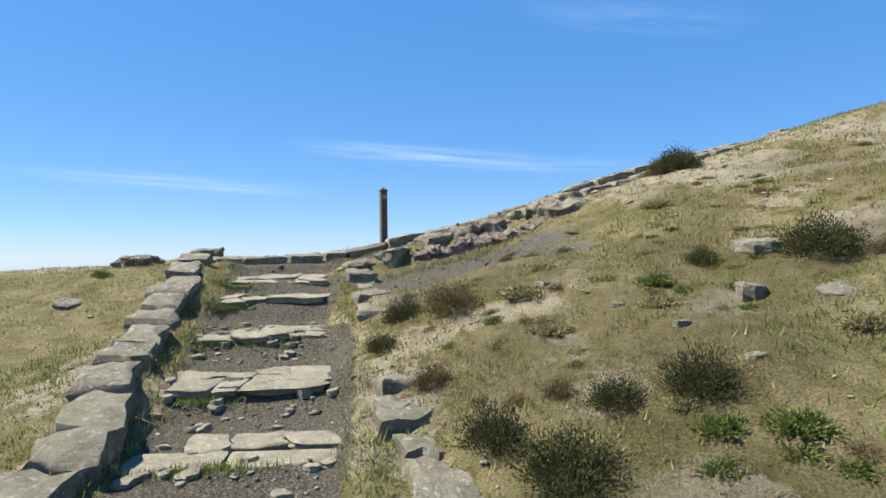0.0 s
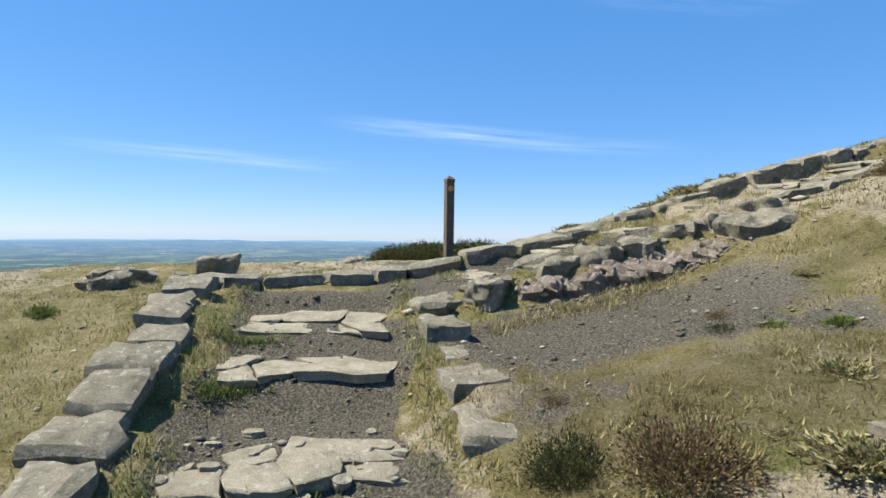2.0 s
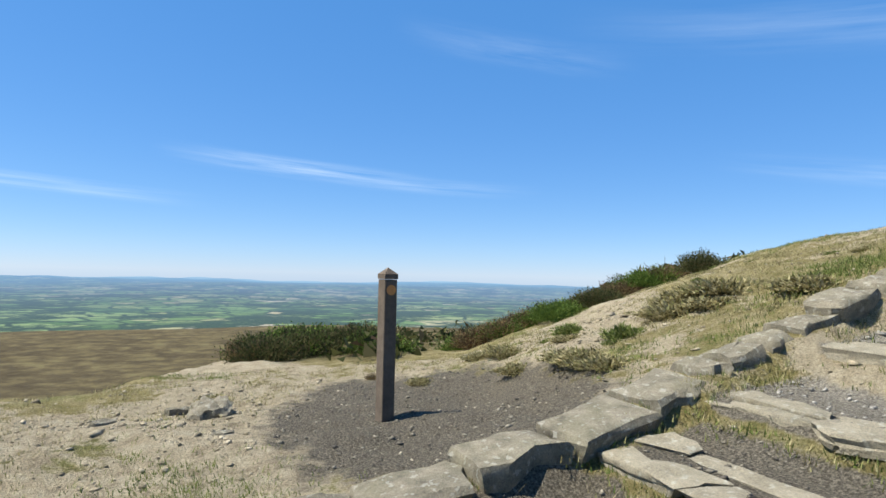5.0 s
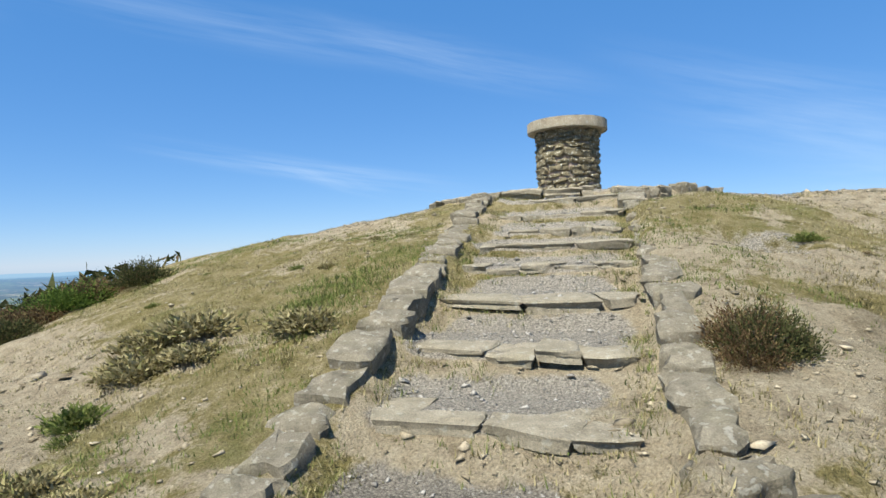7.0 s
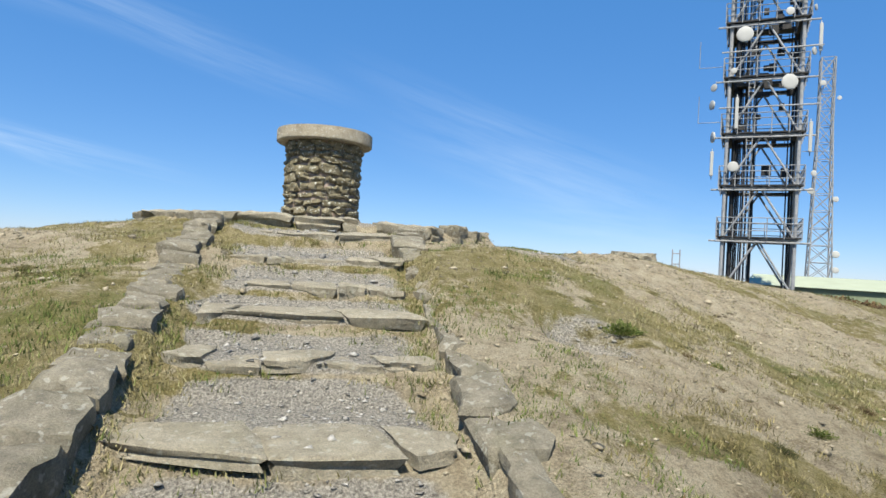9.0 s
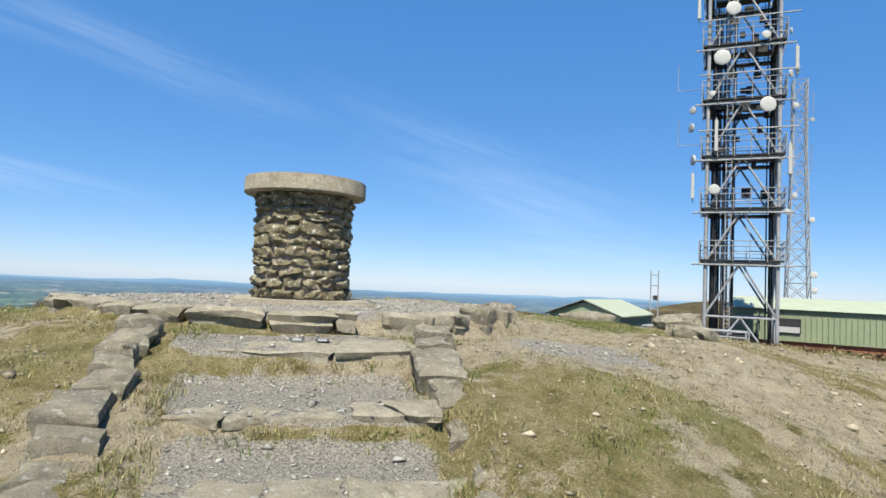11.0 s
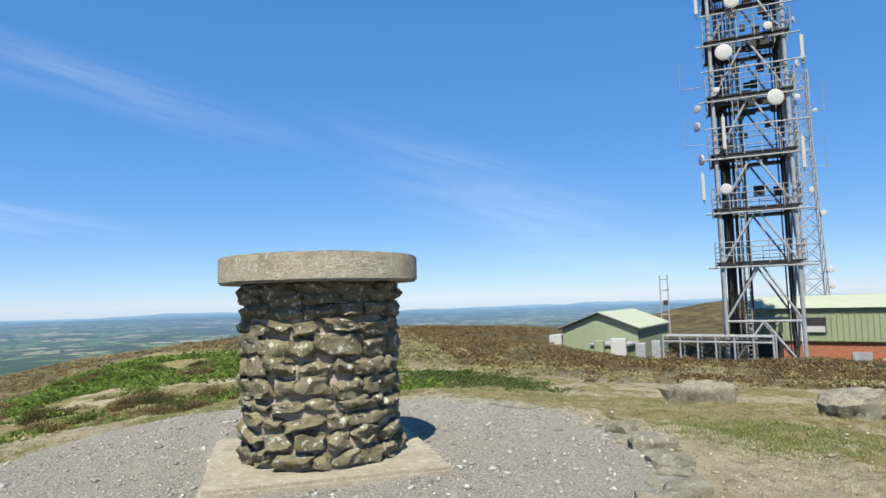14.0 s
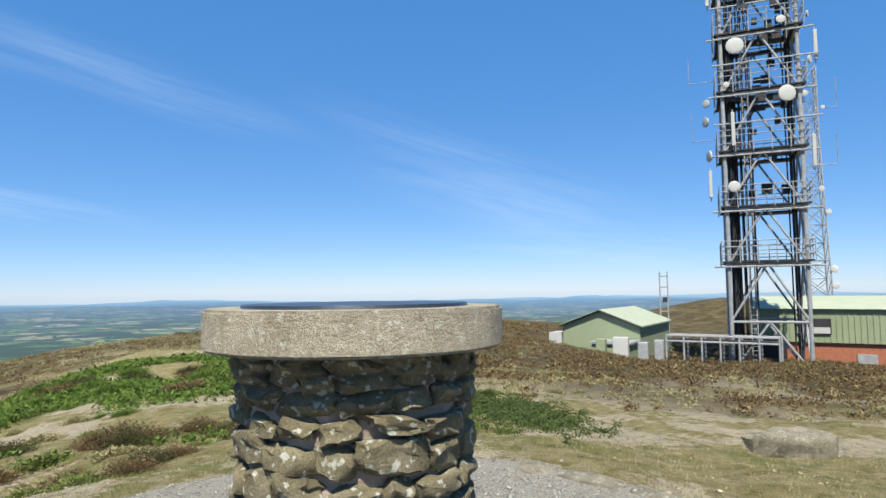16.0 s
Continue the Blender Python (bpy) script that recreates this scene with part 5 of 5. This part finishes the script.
rnd = random.Random(21)
for kind, x, y, r in [("heather", 4.17, 2.03, 0.19), ("heather", 3.33, 3.36, 0.27), ("brown", 2.45, 1.35, 0.22), ("heather", 2.22, 1.07, 0.18),
                      ("heather", 2.6, 0.88, 0.13), ("brown", 3.32, 1.06, 0.14), ("heather", 3.92, 1.22, 0.18), ("heather", 4.32, 1.39, 0.22), ("heather", 4.51, 1.3, 0.17), ("brown", 3.79, 1.56, 0.1), ("heather", 4.02, 1.73, 0.15),
                      ("tuft", 2.99, 2.49, 0.12), ("heather", 2.92, 2.85, 0.13), ("tuft", 4.55, 2.15, 0.13), ("tuft", 3.62, 2.66, 0.08), ("tuft", 4.4, 1.95, 0.11), ("straw", 2.63, 1.8, 0.19), ("straw", 2.18, 2.11, 0.14), ("straw", 3.16, 1.77, 0.15),
                      ("brown", 0.44, 4.02, 0.2), ("heather", 0.6, 4.2, 0.22), ("straw", 0.75, 6.15, 0.15), ("tuft", 1.25, 6.45, 0.13), ("straw", -2.1, 4.4, 0.3), ("straw", -3.1, 4.05, 0.34), ("straw", -3.0, 4.5, 0.36), ("straw", -3.35, 4.4, 0.3), ("straw", -2.6, 2.8, 0.26), ("straw", -2.9, 2.85, 0.22), ("straw", -4.3, 3.05, 0.26), ("straw", -4.6, 2.95, 0.2), ("tuft", -3.97, 3.6, 0.2), ("straw", -2.75, 4.15, 0.26),
                      ("straw", -3.58, 3.3, 0.17), ("straw", -2.6, 2.85, 0.2), ("brown", -4.75, 1.85, 0.1), ("straw", -4.3, 2.2, 0.16), ("straw", -4.29, 0.4, 0.18), ("tuft", -3.0, 3.45, 0.2), ("straw", -2.2, 2.7, 0.2), ("straw", -2.45, 2.75, 0.17), ("straw", -3.5, 2.75, 0.2), ("heather", -5.75, 6.95, 0.4), ("heather", -6.0, 7.2, 0.32),
                      ("straw", 3.26, 2.38, 0.15), ("straw", 1.58, 3.36, 0.17), ("brown", 3.61, 3.56, 0.15), ("straw", 4.15, 2.83, 0.14), ("tuft", 0.15, -1.5, 0.12), ("green", 3.05, -0.6, 0.17), ("straw", 2.5, -0.55, 0.12), ("straw", 1.7, -0.66, 0.11)]:
    bush(kind, x, y, r, rnd, 1.15 if kind in ("heather", "brown") else 0.85)
bush("heather", 0.5, 4.12, 0.25, rnd, 1.25)
bush("brown", 0.44, 4.22, 0.24, rnd, 1.25)
for _ in range(22):
    a, q = rnd.uniform(95, 165), rnd.uniform(3.2, 6.0)
    bush(rnd.choice(["brown", "brown", "heather"]), PLAT[0] + q * math.cos(radians(a)), PLAT[1] + q * math.sin(radians(a)), rnd.uniform(0.2, 0.36), rnd, 0.8)
# small tussocks and seedlings scattered over the lower slope
for _ in range(330):
    x, y = rnd.uniform(1.2, 6.5), rnd.uniform(1.05, 6.5)
    bush(rnd.choice(["straw", "brown", "heather", "brown", "tuft"]), x, y, rnd.uniform(0.04, 0.10), rnd, 0.7)
for _ in range(26):
    bush(rnd.choice(["straw", "straw", "tuft"]), rnd.uniform(-4.5, -1.9), rnd.uniform(3.2, 8.0), rnd.uniform(0.06, 0.13), rnd, 0.7)
# gorse and heather along the western brink
for n in range(44):
    t = n / 43
    bush(rnd.choice(["green", "heather", "green", "brown"]), -6.2 - 0.9 * rnd.random(), 3.9 + 3.2 * t + rnd.uniform(-0.2, 0.2), rnd.uniform(0.37, 0.48), rnd, 0.9)
for _ in range(30):
    bush(rnd.choice(["heather", "brown", "heather", "green"]), -7.2 - 1.6 * rnd.random(), rnd.uniform(1.0, 2.9), rnd.uniform(0.4, 0.62), rnd, 0.95)
# bracken and heather on the northern brow
for _ in range(60):
    x = rnd.uniform(-12, -3.0)
    bush(rnd.choice(["green", "green", "brown", "heather"]), x, rnd.uniform(17.0, 29) + 0.3 * x, rnd.uniform(0.37, 0.65), rnd, 0.7)


for _ in range(70):
    a, q = rnd.uniform(62, 150), rnd.uniform(3.3, 11.0)
    bush(rnd.choice(["straw", "straw", "green", "tuft"]), PLAT[0] + q * math.cos(radians(a)), PLAT[1] + q * math.sin(radians(a)), rnd.uniform(0.15, 0.34), rnd, 0.7)


def blades(name, xs, ys, material, label, count, tall, width, spread, seed):
    """Many grass blades in one mesh: thin triangles that lean out of each root."""
    g = np.random.default_rng(seed)
    n = len(xs)
    zs = height(xs, ys)
    size = g.uniform(0.5, 1.3, n)
    bx = np.repeat(xs, count) + g.normal(0, spread, n * count)
    by = np.repeat(ys, count) + g.normal(0, spread, n * count)
    bz = np.repeat(zs, count) - 0.008
    tl = np.repeat(size, count) * g.uniform(0.5, 1.1, n * count) * tall
    ang, lean = g.uniform(0, 2 * np.pi, n * count), g.uniform(0.2, 1.1, n * count)
    wx, wy = -np.sin(ang) * width / 2, np.cos(ang) * width / 2
    a = np.stack([bx - wx, by - wy, bz], -1)
    b = np.stack([bx + wx, by + wy, bz], -1)
    c = np.stack([bx + np.cos(ang) * lean * tl, by + np.sin(ang) * lean * tl, bz + tl], -1)
    verts = np.stack([a, b, c], 1).reshape(-1, 3)
    me = bpy.data.meshes.new(name)
    me.vertices.add(len(verts))
    me.vertices.foreach_set("co", verts.astype(np.float32).ravel())
    m = len(verts) // 3
    me.loops.add(3 * m)
    me.loops.foreach_set("vertex_index", np.arange(3 * m, dtype=np.int32))
    me.polygons.add(m)
    me.polygons.foreach_set("loop_start", np.arange(0, 3 * m, 3, dtype=np.int32))
    me.update(calc_edges=True)
    me.materials.append(material)
    tagged(new(name, me), label, "grass", kind="stuff")


g = np.random.default_rng(4)
px, py = g.uniform(-6, 7.5, 190000), g.uniform(-4.5, 15, 190000)
grav, heath, bare, _ = cover(px, py)
thick = (1 - smooth(0.25, 0.6, grav)) * (1 - 0.85 * smooth(0.45, 0.8, bare)) * (0.2 + 0.8 * smooth(-0.4, 0.4, lattice(px, py, 0.35, 31))) * (1 - 0.2 * smooth(6.5, 8.5, py))
keep = g.random(len(px)) < thick * (1 - 0.5 * smooth(5, 9, np.hypot(px - 1, py - 4)))
px, py = px[keep], py[keep]
fresh = lattice(px, py, 1.5, 30) + 0.5 * lattice(px, py, 0.4, 32) > 0.38 + 0.5 * smooth(0.5, 1.5, px) * smooth(3, 5, py)
low = (~fresh) & (g.random(len(px)) < 0.93 * smooth(0.3, 0.9, px) * smooth(0.5, 0.9, py) * (1 - smooth(5, 7, py)))
dry = ~fresh & ~low
blades("dry_grass", px[dry], py[dry], STRAW, "short dry straw-coloured hill grass", 5, 0.032, 0.007, 0.03, 1)
blades("olive_grass", px[low], py[low], OLIVE, "dull olive-brown grass on the eastern slope", 5, 0.036, 0.007, 0.03, 18)
blades("green_grass", px[fresh], py[fresh], GRASS, "short greener hill grass in patches", 5, 0.035, 0.007, 0.03, 2)


lx, ly = g.normal(-2.2, 0.22, 900), g.normal(4.9, 0.42, 900)
keep = lx < -1.72
blades("lush_grass", lx[keep], ly[keep], GRASS, "patch of longer fresh green grass by the kerb", 5, 0.055, 0.007, 0.03, 3)


# longer grass along the kerbs and under the lips of the steps
vx, vy = [], []
for n in range(4600):
    k = n % 5
    if k < 2:
        vx.append(g.uniform(-1.2, 4.0)), vy.append(-0.45 + g.normal(0, 0.06) if k else 0.72 + g.normal(0, 0.06))
    elif k == 2:
        y = g.uniform(1.3, 8.8)
        vx.append(-1.30 - 0.06 * max(y - 3.5, 0) + g.normal(0, 0.05)), vy.append(y)
    elif k == 3:
        y = g.uniform(2.9, 8.8)
        vx.append(-0.02 - 0.04 * (y - 4) + g.normal(0, 0.05)), vy.append(y)
    else:
        f = UP_FRONTS[int(g.integers(0, len(UP_FRONTS)))]
        vx.append(g.uniform(-1.3, -0.1)), vy.append(f - abs(g.normal(0.05, 0.06)) - 0.02)
vx, vy = np.array(vx), np.array(vy)
keep = lattice(vx, vy, 0.35, 36) > -0.25
vx, vy = vx[keep], vy[keep]
sel = g.random(len(vx)) < 0.35
blades("verge_grass", vx[sel], vy[sel], GRASS, "greenish grass along the kerbs", 6, 0.05, 0.006, 0.03, 13)
blades("verge_straw", vx[~sel], vy[~sel], STRAW, "dry grass along kerbs and under step lips", 6, 0.045, 0.006, 0.03, 14)
sx_, sy_ = g.normal(0.64, 0.05, 300), g.uniform(1.15, 2.3, 300)
blades("bank_grass", sx_, sy_, STRAW, "dry grass at the foot of the boulders", 8, 0.055, 0.006, 0.03, 15)
fx, fy = [], []
for f in LOW_FRONTS:
    c = g.uniform(-0.3, 0.3, 2)
    for q in c:
        fx += list(f + 0.05 + g.normal(0, 0.025, 60))
        fy += list(q + g.normal(0, 0.10, 60))
blades("lip_grass", np.array(fx), np.array(fy), GRASS, "small tufts under the lower step lips", 6, 0.045, 0.006, 0.02, 16)


sx_, sy_ = g.normal(2.45, 0.5, 2600), g.normal(11.75, 0.35, 2600)
blades("sward", sx_, sy_, GRASS, "close green sward beside the platform", 5, 0.03, 0.007, 0.03, 19)


def clumps(name, xs, ys, size, material, label, seed, leaves=34):
    """Low heather: each clump is a scatter of small leafy triangles over a dome."""
    g = np.random.default_rng(seed)
    n = len(xs)
    zs = height(xs, ys)
    d = g.normal(0, 1, (n, leaves, 3))
    d[..., 2] = np.abs(d[..., 2])
    d /= np.linalg.norm(d, axis=-1, keepdims=True)
    d[..., 2] *= 0.65
    c = np.stack([xs, ys, zs], -1)[:, None] + d * size[:, None, None] * g.uniform(0.6, 1.0, (n, leaves, 1))
    tri = c[:, :, None] + g.normal(0, 1, (n, leaves, 3, 3)) * (size[:, None, None, None] * 0.13)
    verts = tri.reshape(-1, 3)
    m = len(verts) // 3
    me = bpy.data.meshes.new(name)
    me.vertices.add(3 * m)
    me.vertices.foreach_set("co", verts.astype(np.float32).ravel())
    me.loops.add(3 * m)
    me.loops.foreach_set("vertex_index", np.arange(3 * m, dtype=np.int32))
    me.polygons.add(m)
    me.polygons.foreach_set("loop_start", np.arange(0, 3 * m, 3, dtype=np.int32))
    me.update(calc_edges=True)
    me.materials.append(material)
    tagged(new(name, me), label, "heather", kind="stuff")


rad = 5.5 + 95 * g.random(30000) ** 1.7
th = np.radians(g.uniform(-35, 85, len(rad)))
mx, my = PLAT[0] + rad * np.sin(th), PLAT[1] + rad * np.cos(th)
_, heath, _, _ = cover(mx, my)
away = (np.hypot(mx - 37.9, my - 59.5) > 4) & (np.hypot(mx - 27, my - 66) > 3)
keep = (g.random(len(mx)) < heath * (0.35 + 0.65 * (lattice(mx, my, 4, 33) > -0.25))) & away
mx, my, rad = mx[keep], my[keep], rad[keep]
clear = np.ones(len(mx), bool)
for qx_, qy_, q in ((3.5, 14.3, 1.3), (4.21, 12.71, 1.2), (3.25, 10.75, 1.1)):
    clear &= np.hypot(mx - qx_, my - qy_) > q
mx, my, rad = mx[clear], my[clear], rad[clear]
dry = (lattice(mx, my, 1.6, 37) + 0.5 * lattice(mx, my, 0.5, 38) > -0.05 + 0.9 * smooth(9, 26, rad) - 1.0 * (mx < 1.0 + 0.1 * (my - 12)))
clumps("moor_heather", mx[~dry], my[~dry], (0.14 + 0.004 * rad[~dry]) * g.uniform(0.6, 1.3, (~dry).sum()), MOOR, "brown heather covering the moor", 5)
clumps("moor_grass", mx[dry], my[dry], (0.10 + 0.003 * rad[dry]) * g.uniform(0.6, 1.3, dry.sum()), STRAW, "pale tussock grass among the heather", 17)
# bracken carpets and heather just below the northern rim, and a dark green hollow
bx, by = g.uniform(-14, 0.5, 14000), g.uniform(13.3, 32, 14000)
rr = np.hypot(bx - PLAT[0], by - PLAT[1])
band = (np.exp(-((rr - 4.3) / 1.0) ** 2) + 1.4 * np.exp(-((rr - 10.5) / 1.6) ** 2) + 1.0 * np.exp(-((rr - 19) / 4) ** 2) + np.exp(-((rr - 14.5 - 0.3 * bx) / 2.2) ** 2)) * (lattice(bx, by, 1.8, 34) > -0.15)
sel = (rr > 3.1) & (g.random(14000) < 0.6 * band)
clumps("bracken_carpet", bx[sel], by[sel], g.uniform(0.1, 0.22, sel.sum()) * (0.7 + 0.04 * rr[sel]), BRACKEN, "bright green bracken carpeting the brow", 11)
hx, hy = g.normal(1.25, 0.5, 1500), g.normal(17.5, 0.9, 1500)
clumps("green_hollow", hx, hy, g.uniform(0.05, 0.12, 1500), RUSHES, "dark green rushes in a damp hollow", 12)
wx, wy = -6.5 - 40 * g.random(5000) ** 1.5, g.uniform(-16, 26, 5000)
keep = g.random(5000) < cover(wx, wy)[1]
clumps("western_heather", wx[keep], wy[keep], g.uniform(0.2, 0.5, keep.sum()), HEATHER, "dark heather on the western slope", 6)


# ---- loose stones ----
def pebbles(name, xs, ys, size, material, label, seed, sink=0.3):
    """Angular chips, each a squashed eight-sided lump."""
    g = np.random.default_rng(seed)
    n = len(xs)
    base = np.array([(1, 0, 0), (0, 1, 0), (-1, 0, 0), (0, -1, 0), (0, 0, 0.55), (0, 0, -0.55)], float)
    tri = np.array([(0, 1, 4), (1, 2, 4), (2, 3, 4), (3, 0, 4), (1, 0, 5), (2, 1, 5), (3, 2, 5), (0, 3, 5)])
    v = base[None] * size[:, None, None] * g.uniform(0.5, 1.3, (n, 6, 1)) + g.normal(0, 0.22, (n, 6, 3)) * size[:, None, None]
    a = g.uniform(0, 2 * np.pi, n)
    ca, sa = np.cos(a)[:, None], np.sin(a)[:, None]
    vx, vy = v[..., 0] * ca - v[..., 1] * sa, v[..., 0] * sa + v[..., 1] * ca
    z = height(xs, ys) + size * (0.5 - sink)
    verts = np.stack([vx + xs[:, None], vy + ys[:, None], v[..., 2] * 0.8 + z[:, None]], -1).reshape(-1, 3)
    faces = (tri[None] + 6 * np.arange(n)[:, None, None]).reshape(-1, 3)
    me = bpy.data.meshes.new(name)
    me.vertices.add(len(verts))
    me.vertices.foreach_set("co", verts.astype(np.float32).ravel())
    me.loops.add(3 * len(faces))
    me.loops.foreach_set("vertex_index", faces.astype(np.int32).ravel())
    me.polygons.add(len(faces))
    me.polygons.foreach_set("loop_start", np.arange(0, 3 * len(faces), 3, dtype=np.int32))
    me.update(calc_edges=True)
    me.materials.append(material)
    tagged(new(name, me), label, "gravel", kind="stuff")


def chip_material(name, stops):
    m, n, l, b = shader(name, 0.9)
    col = ramp(n, l, n.new("ShaderNodeNewGeometry").outputs["Random Per Island"], stops)
    l.new(blend(n, l, 0.4, col, ramp(n, l, tex_noise(n, l, place(n), 90, 4), [(0.3, (0.2,) * 3), (0.7, (0.8,) * 3)]), "OVERLAY"), b.inputs["Base Color"])
    return m


PALECHIP = chip_material("pale_gravel", [(0, (0.15, 0.139, 0.122)), (0.5, (0.285, 0.268, 0.238)), (0.93, (0.335, 0.315, 0.28)), (1, (0.37, 0.348, 0.308))])
DARKCHIP = chip_material("dark_gravel", [(0, (0.064, 0.055, 0.045)), (0.6, (0.156, 0.139, 0.108)), (0.93, (0.243, 0.217, 0.167)), (1, (0.421, 0.369, 0.275))])
EARTHCHIP = chip_material("earthy_stones", [(0, (0.152, 0.125, 0.083)), (0.6, (0.278, 0.235, 0.163)), (1, (0.405, 0.348, 0.252))])
qx, qy = g.uniform(-5, 6, 120000), g.uniform(-1.2, 15, 120000)
grav, heath, bare, tone = cover(qx, qy)
u = g.random(len(qx))
sel = (grav > 0.5) & (tone > 0.3) & (u < 0.55)
pebbles("pale_gravel", qx[sel], qy[sel], g.gamma(2.0, 0.0037, sel.sum()) + 0.004, PALECHIP, "loose pale grey gravel chips", 7)
sel = (grav > 0.5) & (tone <= 0.3) & (u < 0.5)
pebbles("dark_gravel", qx[sel], qy[sel], g.gamma(1.6, 0.0038, sel.sum()) + 0.003, DARKCHIP, "loose dark grey gravel on the path", 8)
sel = (grav < 0.4) & (heath < 0.3) & (u < 0.09 + 0.32 * smooth(0.4, 0.8, bare))
pebbles("earthy_stones", qx[sel], qy[sel], g.gamma(1.4, 0.0055, sel.sum()) + 0.003, EARTHCHIP, "small pale stones lying in dry grass", 9)
# rubble spilling below the boulders beside the steps
rx, ry = g.normal(0.54, 0.07, 900), g.uniform(1.4, 2.8, 900)
pebbles("rubble", rx, ry, g.gamma(1.8, 0.004, 900) + 0.004, RUBBLE, "pinkish rubble spilling below the boulders", 10)
# broken flags on the treads of the lower flight
SUNK = [stone_mesh("rock", 320 + n, KERB, 0.2, 3.0, 9) for n in range(4)]
LOOSE = [stone_mesh("loose_stone", 300 + n, TREAD, 0.16, 3.5, 8) for n in range(4)]
rnd = random.Random(31)
for _ in range(120):
    f = rnd.choice(LOW_FRONTS[:3])
    x, y = f + rnd.gauss(0.0, 0.2), rnd.uniform(-0.38, 0.58)
    s = rnd.uniform(0.025, 0.085)
    tagged(put("loose_stone", rnd.choice(LOOSE), None, x, y, hz(x, y) + s * 0.3, s * 1.3, s, s * 0.55, rnd.uniform(0, 360), rnd.uniform(-12, 12)), "loose broken flagstone piece on the gravel", "stone", "loose stones")
for x, y, s in [(3, 3.16, 0.28), (3.48, 2.77, 0.21), (3.81, 3, 0.17), (3.63, 2.26, 0.09), (4.13, 2.29, 0.09), (1.16, -1.42, 0.2), (2.58, 1.92, 0.12), (-3.93, 0.15, 0.2), (-3.4, -0.3, 0.14), (-2.9, 0.4, 0.13), (-3.6, -1.2, 0.2), (3.17, 2.15, 0.08)]:
    tagged(put("rock", rnd.choice(SUNK), None, x, y, hz(x, y) + s * 0.14, s * 1.3, s, s * 0.5, rnd.uniform(0, 360), rnd.uniform(-8, 8)), "pale flat rock half sunk in grass", "rock", "rocks on the slope")
